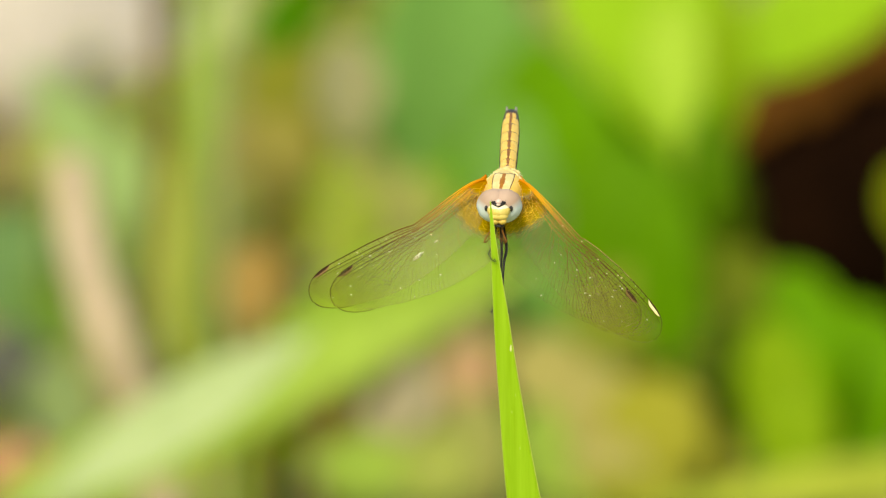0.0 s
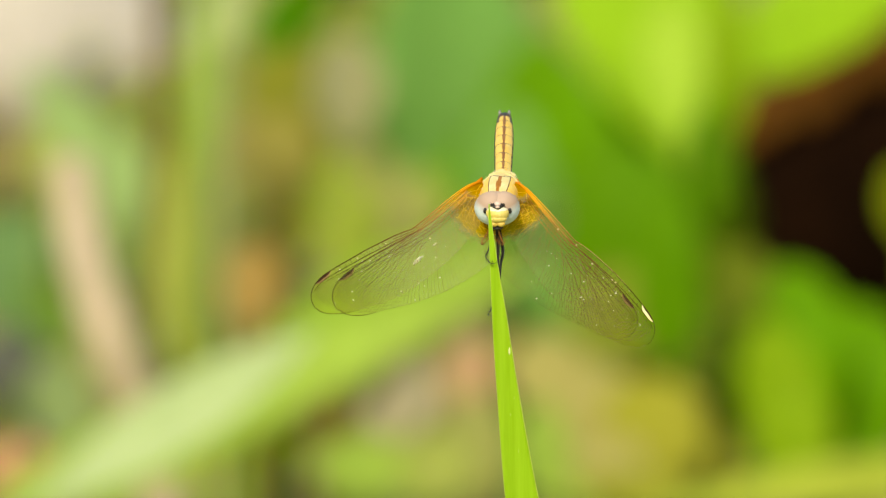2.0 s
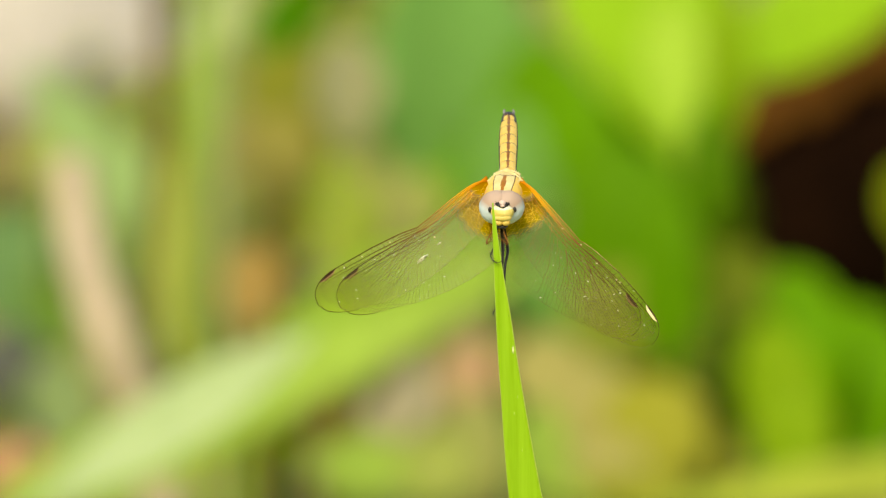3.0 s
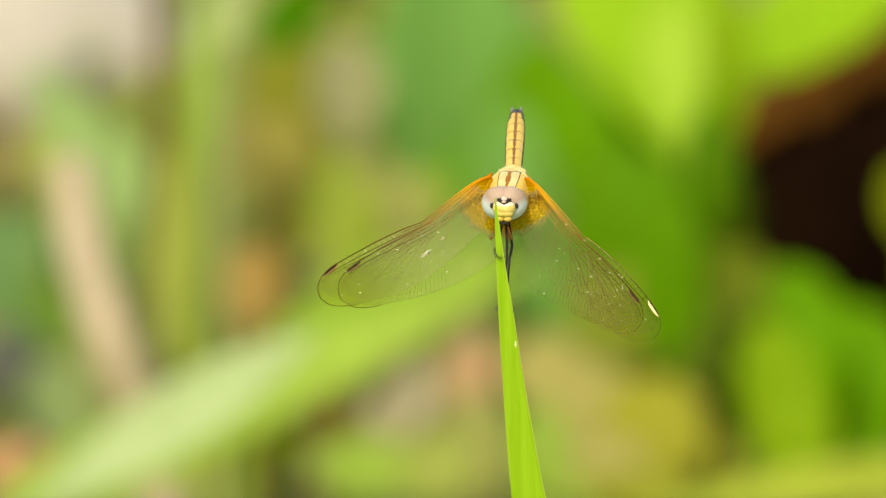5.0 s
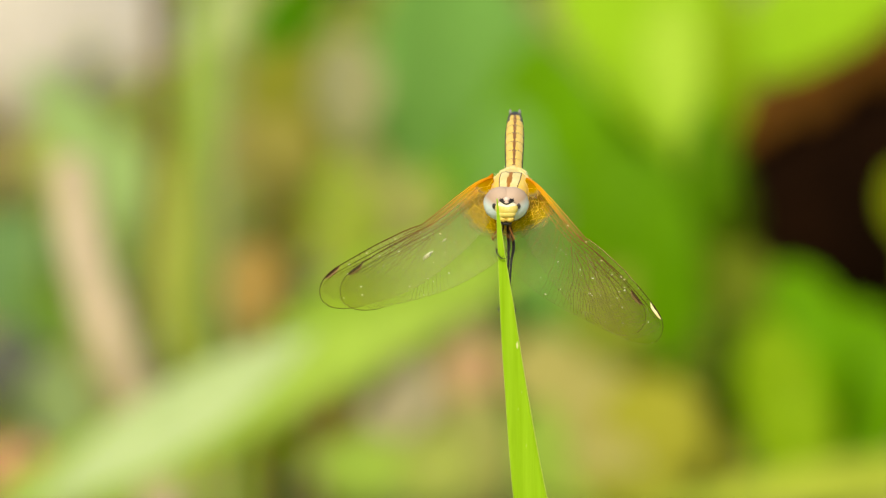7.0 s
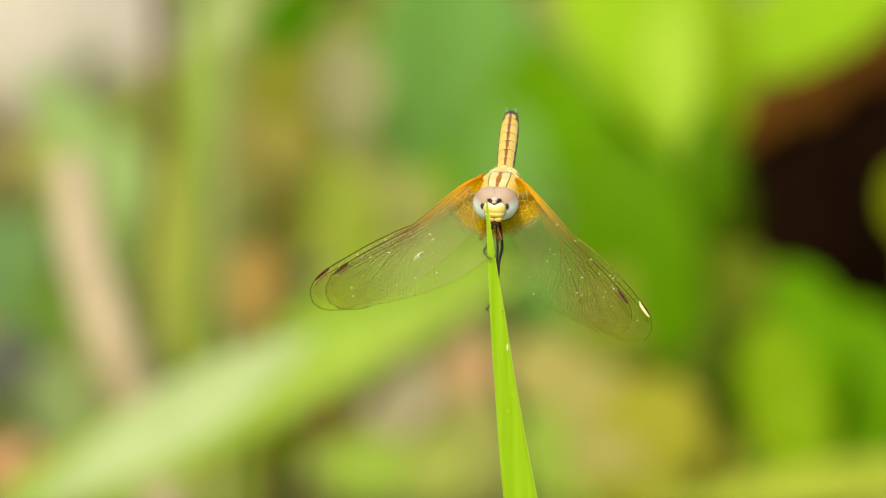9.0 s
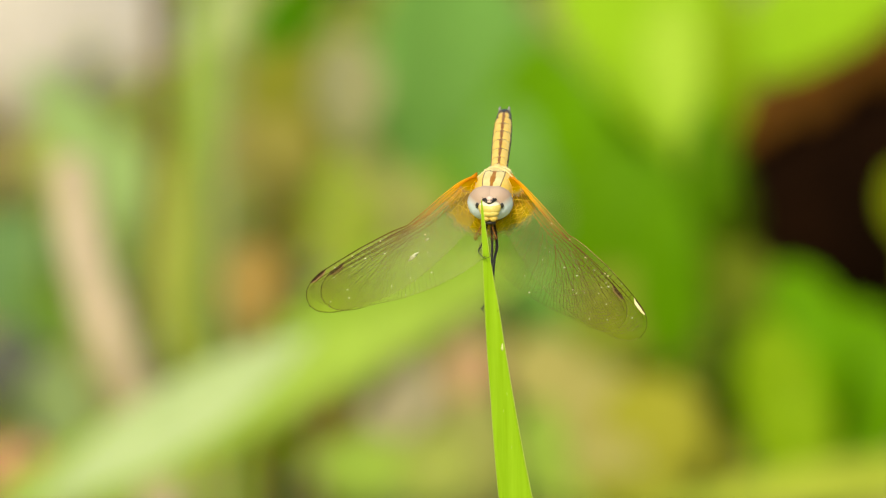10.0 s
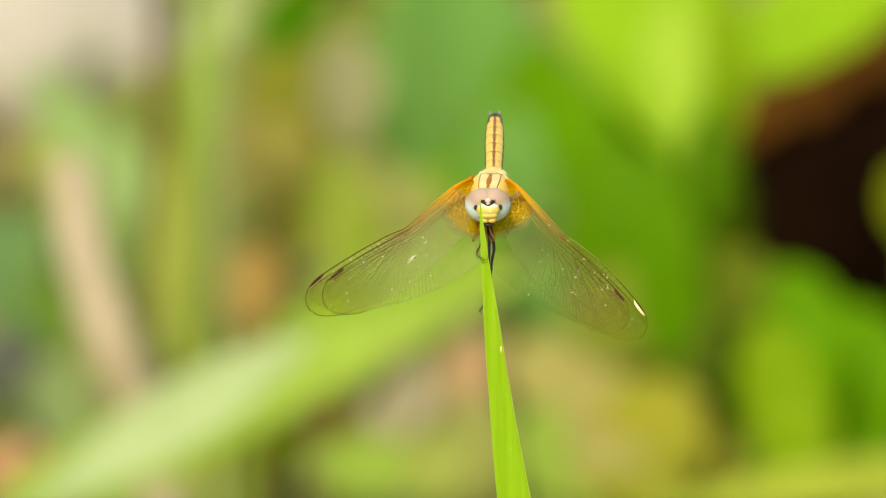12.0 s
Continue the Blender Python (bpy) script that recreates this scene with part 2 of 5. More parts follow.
# the pale olive leaf dimmed, as a shaded copy
SHADED_PALE_OLIVE = mat("shaded_pale_olive_leaf", (0.17, 0.21, 0.012), (0.26, 0.30, 0.025), 50, 0.65, 0.25, leafy=0.25, spec=0.12)
COVER = mat("low_growth", (0.2, 0.2, 0.05), (0.4, 0.4, 0.1), 60, 0.6, 0.2, leafy=0.25, spec=0.06)
SHADOW_STONE = mat("shadow_stone", (0.13, 0.15, 0.07), (0.22, 0.25, 0.13), 50, 0.8, 0.5)
# near black: the deep shade of the gap is painted into the wood
DEEP_SHADE = mat("deep_shade_wood", (0.004, 0.0015, 0.0006), (0.014, 0.005, 0.0015), 30, 0.95, 0.6, spec=0.03)
BARK = mat("brown_bark", (0.041, 0.013, 0.001), (0.138, 0.054, 0.006), 45, 0.9, 0.6, spec=0.06)
BUFF = mat("buff_stone", (0.4, 0.33, 0.25), (0.52, 0.44, 0.35), 50, 0.8, 0.5)
STONE = mat("pale_stone", (0.46, 0.39, 0.31), (0.6, 0.52, 0.43), 50, 0.8, 0.5)
SLATE = mat("dark_stone", (0.075, 0.065, 0.058), (0.14, 0.125, 0.11), 50, 0.8, 0.5)
SOIL = mat("leaf_litter_soil", (0.22, 0.23, 0.045), (0.36, 0.35, 0.10), 18, 0.9, 0.5, detail=9)




def by_island(m, stops):
    """Gives each leaflet of a joined mesh a tone of its own."""
    n, l = m.node_tree.nodes, m.node_tree.links
    geo, ramp = n.new("ShaderNodeNewGeometry"), n.new("ShaderNodeValToRGB")
    while len(ramp.color_ramp.elements) < len(stops):
        ramp.color_ramp.elements.new(0.5)
    for e, (at, c) in zip(ramp.color_ramp.elements, stops):
        e.position, e.color = at, (*c, 1)
    l.new(geo.outputs["Random Per Island"], ramp.inputs[0])
    for node in n:
        if node.bl_idname == "ShaderNodeBsdfPrincipled":
            l.new(ramp.outputs[0], node.inputs["Base Color"])
        elif node.bl_idname == "ShaderNodeBsdfTranslucent":
            l.new(ramp.outputs[0], node.inputs["Color"])


by_island(COVER, ((0.0, (0.42, 0.33, 0.12)), (0.25, (0.40, 0.36, 0.07)), (0.5, (0.34, 0.38, 0.05)), (0.75, (0.26, 0.38, 0.04)), (1.0, (0.42, 0.48, 0.12))))


# ---- building helpers ----
def tidy(me, smooth=True):
    me.update()
    if smooth:
        me.shade_smooth()
    return me


def mesh_of(name, verts, faces, materials, index=None, smooth=True):
    me = bpy.data.meshes.new(name)
    me.from_pydata([tuple(v) for v in verts], [], faces)
    for m in materials if isinstance(materials, (list, tuple)) else [materials]:
        me.materials.append(m)
    if index is not None:
        me.polygons.foreach_set("material_index", index)
    return tidy(me, smooth)


def part(name, me, parent, label="", at=None):
    ob = new(name, me)
    ob.parent = parent
    if at is not None:
        ob.location = at
    if label:
        ob["label"] = label
    return ob


def thing(name, label, category, at, group=""):
    return_ob = new(name)
    return_ob.empty_display_size = 0.01
    return_ob.location = at
    return tagged(return_ob, label, category, group)


def smooth_line(points, steps):
    """A soft curve through the points (Catmull-Rom)."""
    p = [Vector(q) for q in points]
    p = [p[0] * 2 - p[1], *p, p[-1] * 2 - p[-2]]
    res = []
    for i in range(1, len(p) - 2):
        a, b, c, d = p[i - 1:i + 3]
        for k in range(steps):
            t = k / steps
            res.append(0.5 * (2 * b + (c - a) * t + (2 * a - 5 * b + 4 * c - d) * t * t + (3 * b - a - 3 * c + d) * t ** 3))
    return [*res, p[-2]]


def tube(points, radii, sides=8):
    """Verts and faces of a round tube along the points; radii: one number or one for each end."""
    pts = [Vector(p) for p in points]
    r0, r1 = radii if isinstance(radii, tuple) else (radii, radii)
    verts, faces, side = [], [], None
    for i, p in enumerate(pts):
        d = (pts[min(i + 1, len(pts) - 1)] - pts[max(i - 1, 0)]).normalized()
        ref = side if side else (Vector((0, 0, 1)) if abs(d.z) < 0.9 else Vector((1, 0, 0)))
        side = (ref - d * ref.dot(d)).normalized()
        up = d.cross(side)
        r = r0 + (r1 - r0) * i / max(1, len(pts) - 1)
        for k in range(sides):
            a = 2 * math.pi * k / sides
            verts.append(p + (side * math.cos(a) + up * math.sin(a)) * r)
    for i in range(len(pts) - 1):
        for k in range(sides):
            j = (k + 1) % sides
            faces.append((i * sides + k, i * sides + j, (i + 1) * sides + j, (i + 1) * sides + k))
    n = len(verts)
    faces += [tuple(range(sides - 1, -1, -1)), tuple(range(n - sides, n))]
    return verts, faces


def joined(pieces):
    verts, faces = [], []
    for v, f in pieces:
        n = len(verts)
        verts += v
        faces += [tuple(i + n for i in q) for q in f]
    return verts, faces


def blob(centre, radii, rings=18, sides=28, push=None, turn=None):
    """An egg-shaped solid; push(direction) scales it locally."""
    verts, faces = [], []
    for i in range(rings + 1):
        th = math.pi * i / rings
        for k in range(sides):
            ph = 2 * math.pi * k / sides
            d = Vector((math.sin(th) * math.cos(ph), math.sin(th) * math.sin(ph), math.cos(th)))
            s = push(d) if push else 1.0
            v = Vector((d.x * radii[0], d.y * radii[1], d.z * radii[2])) * s
            if turn:
                v = turn @ v
            verts.append(Vector(centre) + v)
    for i in range(rings):
        for k in range(sides):
            j = (k + 1) % sides
            faces.append((i * sides + k, (i + 1) * sides + k, (i + 1) * sides + j, i * sides + j))
    return verts, faces


# ---- the ground: one sheet to the horizon, uneven near by ----
def ground():
    xs = sorted({*np.linspace(-1.5, 1.5, 61).tolist(), -400, -60, -10, -4, 4, 10, 60, 400})
    ys = sorted({*np.linspace(-2.5, 4.5, 141).tolist(), -400, -60, -10, 8, 20, 100, 400})
    verts = []
    for y in ys:
        for x in xs:
            near = math.exp(-(max(0, abs(x) - 1) ** 2 + max(0, abs(y - 1) - 2) ** 2) * 2)
            verts.append((x, y, near * (0.010 * noise.noise((x * 7, y * 7, 1)) + 0.005 * noise.noise((x * 25, y * 25, 4)) - 0.004)))
    w = len(xs)
    faces = [(j * w + i, j * w + i + 1, (j + 1) * w + i + 1, (j + 1) * w + i) for j in range(len(ys) - 1) for i in range(w - 1)]
    tagged(new("ground", mesh_of("ground", verts, faces, SOIL)), "brownish soil strewn with leaf litter", "ground", kind="structure")


ground()


# ---- leaves and stalks ----
def leaf_mesh(name, base, tip, width, material, face=(0, -0.7, 0.7), sag=0.1, shape="broad", fold=0.15, ruffle=0.02, steps=22, across=8):
    """A leaf with two skins, a folded midrib and a wavy rim, from base to tip."""
    base, tip, face = Vector(base), Vector(tip), Vector(face)
    span = tip - base
    along = span.normalized()
    face = (face - along * face.dot(along)).normalized()
    side = along.cross(face)
    verts, faces = [], []
    thick = width * 0.006 + 0.00012
    for s in (1, -1):
        for i in range(steps + 1):
            t = i / steps
            if shape == "broad":
                w = math.sin(math.pi * min(1, t ** 0.75 * 0.985 + 0.012)) ** 0.75
            elif shape == "spear":
                w = math.sin(math.pi * min(1, t ** 1.15 * 0.985 + 0.012)) ** 0.9
            elif shape == "round":
                w = math.sqrt(max(0.0004, 1 - (2 * t - 1) ** 2))
            else:
                w = (1 - t ** 2.2) * (0.45 + 0.55 * min(1, t * 3)) + 0.012
            mid = base + span * t + face * (math.sin(math.pi * t) * sag * span.length)
            for k in range(across + 1):
                q = 2 * k / across - 1
                wave = ruffle * width * math.sin(t * 17 + q * 2.2 + width * 900) * abs(q)
                lift = abs(q) * fold * w * width * 0.5 + wave + s * thick
                verts.append(mid + side * (q * w * width * 0.5) + face * lift)
    row, n = across + 1, (steps + 1) * (across + 1)
    for i in range(steps):
        for k in range(across):
            a = i * row + k
            faces.append((a, a + 1, a + row + 1, a + row))
            faces.append((n + a, n + a + row, n + a + row + 1, n + a + 1))
    rim = [k for k in range(row)] + [i * row + across for i in range(1, steps + 1)] + [steps * row + k for k in range(across - 1, -1, -1)] + [i * row for i in range(steps - 1, 0, -1)]
    for a, b in zip(rim, rim[1:] + rim[:1]):
        faces.append((a, n + a, n + b, b))
    return mesh_of(name, verts, faces, material)


def leaf_part(owner, base, tip, width, material, stalk=None, rib=None, **more):
    """A leaf with its midrib under a plant; stalk: where its petiole starts."""
    o = owner.location
    me = leaf_mesh("leaf", Vector(base) - o, Vector(tip) - o, width, material, **more)
    lf = part("leaf", me, owner)
    b, t = Vector(base) - o, Vector(tip) - o
    f = Vector(more.get("face", (0, -0.7, 0.7)))
    along = (t - b).normalized()
    f = (f - along * f.dot(along)).normalized()
    sag = more.get("sag", 0.1)
    line = [b + (t - b) * k / 12 + f * (math.sin(math.pi * k / 12) * sag * (t - b).length) for k in range(13)]
    v, fc = tube(line, (width * 0.02 + 0.0004, 0.0003), 6)
    part("midrib", mesh_of("midrib", v, fc, rib or material), lf)
    if stalk is not None:
        s = Vector(stalk) - o
        m = (s + b) / 2 + Vector((0, 0, 0.12 * (b - s).length))
        v, fc = tube(smooth_line([s, m, b], 6), (0.0012, 0.0008), 8)
        part("stalk", mesh_of("stalk", v, fc, rib or material), owner)
    return lf


def broad_plant(label, root, stem_top, leaves, stem_mat, stem_r=0.004):
    """A soft plant: a stem from the soil and leaves on stalks."""
    ob = thing("broad_leaved_plant", label, "plant", root)
    o = Vector(root)
    top = Vector(stem_top) - o
    v, f = tube(smooth_line([(0, 0, -0.01), top * 0.5 + Vector((0.004, 0.003, 0)), top], 8), (stem_r, stem_r * 0.7), 10)
    part("stem", mesh_of("stem", v, f, stem_mat), ob)
    for base, tip, width, material, more in leaves:
        leaf_part(ob, base, tip, width, material, stalk=o + top * more.pop("up", 1.0), **more)
    return ob


def grass_leaf(label, root, base, tip, width, material, group="", name="grass_plant", **more):
    """One long blade that rises from the soil."""
    ob = thing(name, label, "grass", root, group)
    more.setdefault("shape", "blade")
    leaf_part(ob, base, tip, width, material, **more)
    if (Vector(base) - Vector(root)).length > 0.004:
        b = Vector(base) - Vector(root)
        v, f = tube(smooth_line([(0, 0, -0.006), b * 0.6, b], 6), (width * 0.28, width * 0.2), 8)
        part("sheath", mesh_of("sheath", v, f, material), ob)
    return ob


def stalk_thing(name, label, category, points, radii, material, group=""):
    root = Vector(points[0])
    ob = thing(name, label, category, root, group)
    line = smooth_line([Vector(p) - root for p in points], 8)
    v, f = tube(line, radii, 10)
    part("stem", mesh_of("stem", v, f, material), ob)
    for k in (len(line) // 3, 2 * len(line) // 3):
        r = radii[0] + (radii[1] - radii[0]) * k / len(line)
        v, f = tube([line[k - 1].lerp(line[k], 0.6), line[k], line[k].lerp(line[k + 1], 0.4)], r * 1.25, 10)
        part("node", mesh_of("node", v, f, material), ob)
    return ob


def rock(name, label, at, radii, material, seed):
    push = lambda d: 1 + 0.22 * noise.noise(d * 1.6 + Vector((seed, 0, 0))) + 0.08 * noise.noise(d * 5 + Vector((0, seed, 0)))
    v, f = blob((0, 0, 0), radii, 16, 24, push)
    ob = new(name, mesh_of(name, v, f, material))
    ob.location = at
    return tagged(ob, label, "stone")


# ---- plants, litter and stones behind the insect ----
def leafy_plant(label, base, tip, width, material, shape="round", sag=0.06, face=(0, -0.7, 0.7), group=""):
    """One leaf on a thin stalk that rises from the soil."""
    ob = thing("leafy_plant", label, "plant", (base[0] + 0.002, base[1] + 0.004, 0.0), group)
    leaf_part(ob, base, tip, width, material, shape=shape, sag=sag, face=face, stalk=tuple(ob.location))
    return ob


def grass_blade(label, base, tip, width, material, shape="blade", sag=0.04, face=(0.1, -0.8, 0.5), group=""):
    """A long blade with a slim sheath below it."""
    root = Vector((base[0] + 0.001, base[1] + 0.004, 0.0))
    ob = thing("grass_plant", label, "grass", root, group)
    leaf_part(ob, base, tip, width, material, shape=shape, sag=sag, face=face)
    b = Vector(base) - root
    v, f = tube(smooth_line([(0, 0, -0.006), b * 0.6, b], 6), (0.0022, 0.0014), 8)
    part("sheath", mesh_of("sheath", v, f, material), ob)
    return ob


def dead_leaf(label, base, tip, width, material, shape="round", sag=0.12, group=""):
    """A fallen leaf, one edge on the soil, curled up at the other."""
    ob = thing("dead_leaf", label, "dead leaf", (*base[:2], 0.0), group)
    leaf_part(ob, base, tip, width, material, shape=shape, sag=sag, fold=0.3, ruffle=0.06)
    return ob


def low_growth():
    """A carpet of small leaflets and fallen bits on the soil."""
    rnd = random.Random(11)
    verts, faces = [], []
    for _ in range(2600):
        x, y = rnd.uniform(-0.26, 0.26), rnd.uniform(1.9, 2.9)
        if x > 0.06 and y > 2.05:
            continue
        turn, size, tilt = rnd.uniform(0, 6.3), rnd.uniform(0.004, 0.011), rnd.uniform(-0.2, 0.9)
        along = Vector((math.cos(turn), math.sin(turn), 0))
        side = Vector((-along.y, along.x * math.cos(tilt), math.sin(tilt)))
        c = Vector((x, y, 0.004 + rnd.uniform(0, 0.016)))
        n = len(verts)
        for u, w in ((-1, 0), (-0.4, 0.5), (0.3, 0.55), (1, 0), (0.3, -0.55), (-0.4, -0.5)):
            verts.append(c + along * (u * size) + side * (w * size) + Vector((0, 0, 0.12 * size * abs(w))))
        faces += [(n, n + 1, n + 5), (n + 1, n + 2, n + 4, n + 5), (n + 2, n + 3, n + 4)]
    ob = new("ground_cover", mesh_of("ground_cover", verts, faces, COVER))
    tagged(ob, "low mixed green and straw-coloured growth on the soil", "ground cover", kind="stuff")


low_growth()

# far: the soil's low growth
leafy_plant("dull ochre leaf standing among old grass", (-0.0417, 1.85, 0.1171), (-0.0462, 1.865, 0.1382), 0.025, OCHRE_DULL, shape="round", sag=0.06)
leafy_plant("olive leaf standing below a green one", (-0.0389, 1.87, 0.1263), (-0.0397, 1.885, 0.1513), 0.0251, OLIVE_DARK, shape="round", sag=0.06)
leafy_plant("grey-beige withered leaf hanging limp", (-0.0238, 1.855, 0.1302), (-0.0253, 1.87, 0.1582), 0.0198, WITHERED, shape="spear", sag=0.06)
leafy_plant("yellow-green leaf standing in old grass", (-0.0254, 1.83, 0.105), (-0.0284, 1.845, 0.1328), 0.0204, PALE_OLIVE, shape="broad", sag=0.06)
dead_leaf("dark brown dead leaf standing on edge", (-0.0457, 2.2109, 0.004), (-0.0458, 2.2229, 0.0216), 0.0129, UMBER, shape="round", sag=0.06)
leafy_plant("orange-brown withered leaf in old grass", (-0.0494, 1.76, 0.1082), (-0.0478, 1.775, 0.1265), 0.015, RUSSET, shape="round", sag=0.06)
leafy_plant("deep green leaf bending over dry grass", (-0.0473, 1.9, 0.1429), (-0.0289, 1.93, 0.1615), 0.0164, DEEP_BRIGHT, shape="broad", sag=0.06)
leafy_plant("muted green leaf low in the grass", (-0.0562, 1.835, 0.1097), (-0.0556, 1.85, 0.1262), 0.0161, FERN, shape="round", sag=0.06)
dead_leaf("rust-tinged dry leaf beside a stone", (-0.1284, 2.2896, 0.004), (-0.1294, 2.3016, 0.0169), 0.0148, OCHRE_PINK, shape="round", sag=0.06)
leafy_plant("olive leaf beside a dry stalk", (-0.1049, 1.885, 0.1132), (-0.1037, 1.9, 0.1269), 0.0119, FERN, shape="round", sag=0.06)
leafy_plant("cool green rounded leaf low down", (-0.1135, 1.89, 0.0734), (-0.1115, 1.905, 0.1017), 0.0282, TEAL, shape="round", sag=0.06)
leafy_plant("small mossy green leaf by a dry stalk", (-0.1021, 1.88, 0.07), (-0.1039, 1.895, 0.089), 0.0148, MOSSY, shape="round", sag=0.06)
# stalks and blades on the open side
stalk_thing("grass_plant", "thin brown dry grass stalk", "grass", [(-0.0715, 1.87, 0.0), (-0.0715, 1.87, 0.082), (-0.0728, 1.87, 0.1293), (-0.0738, 1.87, 0.1521), (-0.0726, 1.87, 0.1733)], (0.0024, 0.0018), UMBER, "thin dry stalks")
grass_blade("broad yellow-green old grass blade upright", (-0.0637, 1.8, 0.086), (-0.0651, 1.815, 0.1556), 0.0232, STRAW_GREEN, shape="blade", sag=0.06, group="upright grass blades")
grass_blade("pale green grass blade standing upright", (-0.0633, 1.79, 0.1442), (-0.0562, 1.805, 0.1925), 0.0166, PALE, shape="blade", sag=0.06, group="upright grass blades")
grass_blade("whitish green grass blade tip catching light", (-0.0573, 1.78, 0.172), (-0.0517, 1.795, 0.1964), 0.0101, WHITISH, shape="spear", sag=0.06, group="upright grass blades")
stalk_thing("grass_plant", "thin tan dry grass stalk", "grass", [(-0.0467, 1.84, 0.0), (-0.0467, 1.84, 0.0962), (-0.0503, 1.84, 0.125), (-0.0543, 1.84, 0.1507), (-0.0513, 1.84, 0.1808)], (0.001, 0.0009), STRAW, "thin dry stalks")
stalk_thing("grass_plant", "thin olive dry grass stalk", "grass", [(-0.0387, 1.84, 0.0), (-0.0387, 1.84, 0.0993), (-0.0364, 1.84, 0.1296), (-0.0334, 1.84, 0.1567), (-0.0312, 1.84, 0.1808)], (0.0006, 0.0004), OLIVE_DARK, "thin dry stalks")
grass_blade("pale straw-green narrow blade standing", (-0.0764, 1.83, 0.0731), (-0.071, 1.845, 0.1085), 0.011, WHITISH, shape="spear", sag=0.06, group="upright grass blades")
stalk_thing("grass_plant", "yellowish upright grass stalk", "grass", [(-0.078, 1.82, 0.0), (-0.078, 1.82, 0.0744), (-0.0761, 1.82, 0.0956), (-0.0705, 1.82, 0.1197), (-0.0677, 1.82, 0.1423)], (0.0023, 0.002), STRAW_GREEN, "grass stalks")
stalk_thing("grass_plant", "dull olive upright grass stalk", "grass", [(-0.0803, 1.83, 0.0), (-0.0803, 1.83, 0.0807), (-0.0836, 1.83, 0.0989), (-0.0859, 1.83, 0.1141), (-0.0869, 1.83, 0.1276)], (0.0019, 0.0015), FERN, "grass stalks")
grass_blade("mint-green grass blade bending over", (-0.0766, 1.8, 0.1251), (-0.1071, 1.815, 0.1646), 0.0152, MINT, shape="spear", sag=0.03)
grass_blade("light mint-green blade tip bent low", (-0.0822, 1.79, 0.1247), (-0.0809, 1.805, 0.1477), 0.0123, MINT, shape="round", sag=0.06)
leafy_plant("grey-green small leaf low down", (-0.0965, 1.8, 0.0664), (-0.1004, 1.815, 0.0864), 0.0174, MINT_GREY, shape="round", sag=0.06)
leafy_plant("dark green leaf low in the grass", (-0.0569, 1.78, 0.0908), (-0.0578, 1.795, 0.1024), 0.013, MOSSY_DARK, shape="round", sag=0.06)
grass_blade("lime-green grass blade lying aslant over another", (-0.0481, 1.56, 0.1531), (0.0165, 1.58, 0.1787), 0.0237, LIME_SOFT, shape="spear", sag=0.03)
# litter under the leaning blade
leafy_plant("brown withered leaf low down", (-0.0318, 1.8, 0.0664), (-0.0327, 1.815, 0.0773), 0.0159, UMBER, shape="round", sag=0.06)
leafy_plant("grey-pink withered leaf low down", (-0.0123, 1.84, 0.0582), (-0.0124, 1.855, 0.0738), 0.022, PINKISH, shape="round", sag=0.06)
leafy_plant("grey-pink dead leaf hanging by a blade", (-0.0227, 1.85, 0.0584), (-0.0213, 1.865, 0.0665), 0.0162, PINKISH, shape="round", sag=0.06)
leafy_plant("small green leaf under a blade", (-0.0072, 1.82, 0.0456), (-0.0072, 1.835, 0.0588), 0.0175, SOFT_GREEN, shape="round", sag=0.06)
leafy_plant("dull green leaf behind withered ones", (-0.0241, 1.84, 0.0704), (-0.0212, 1.855, 0.0799), 0.0161, FERN, shape="round", sag=0.06)
dead_leaf("salmon-coloured dry leaf lying on the soil", (0.0079, 2.0469, 0.004), (0.0079, 2.0589, 0.0248), 0.017, SALMON, shape="round", sag=0.06)
dead_leaf("ochre dry leaf lying on the soil", (0.022, 2.0729, 0.004), (0.022, 2.0849, 0.0201), 0.0171, OCHRE, shape="round", sag=0.06)
leafy_plant("tan dry leaf on a thin stalk", (0.038, 1.73, 0.0847), (0.0373, 1.745, 0.1049), 0.0199, SAGE_BROWN, shape="round", sag=0.06)
leafy_plant("small green leaf close to the ground", (-0.0208, 1.77, 0.0599), (-0.0208, 1.785, 0.0729), 0.0244, SOFT_GREEN, shape="round", sag=0.06)
dead_leaf("tan curled dead leaf lying on the soil", (-0.0408, 1.9597, 0.004), (-0.0409, 1.9717, 0.0124), 0.0196, PINKISH, shape="round", sag=0.06)
dead_leaf("straw-brown dead leaf lying on the soil", (-0.0704, 1.957, 0.004), (-0.069, 1.969, 0.0156), 0.0196, OCHRE, shape="round", sag=0.06)
leafy_plant("straw-coloured faded leaf behind a blade", (0.0099, 1.79, 0.0519), (0.0084, 1.805, 0.0793), 0.0181, STRAW_OLIVE, shape="round", sag=0.06)
leafy_plant("olive leaf low under a blade", (-0.049, 1.83, 0.0518), (-0.0491, 1.845, 0.0652), 0.0277, MOSSY_OLIVE, shape="round", sag=0.06)
leafy_plant("low grey-green leaf near the soil", (-0.0013, 1.76, 0.062), (-0.0013, 1.775, 0.0772), 0.0186, FERN, shape="round", sag=0.06)
leafy_plant("soft green leaf close to the ground", (0.0256, 1.7, 0.0806), (0.0247, 1.715, 0.1022), 0.012, SOFT_GREEN, shape="round", sag=0.06)
leafy_plant("grey-green leaf close to the ground", (0.034, 1.69, 0.0805), (0.0342, 1.705, 0.0917), 0.0127, SOFT_GREEN, shape="round", sag=0.06)
leafy_plant("yellowing leaf close to the ground", (0.0541, 1.71, 0.0814), (0.0521, 1.725, 0.106), 0.0269, OCHRE_GREEN, shape="round", sag=0.06)
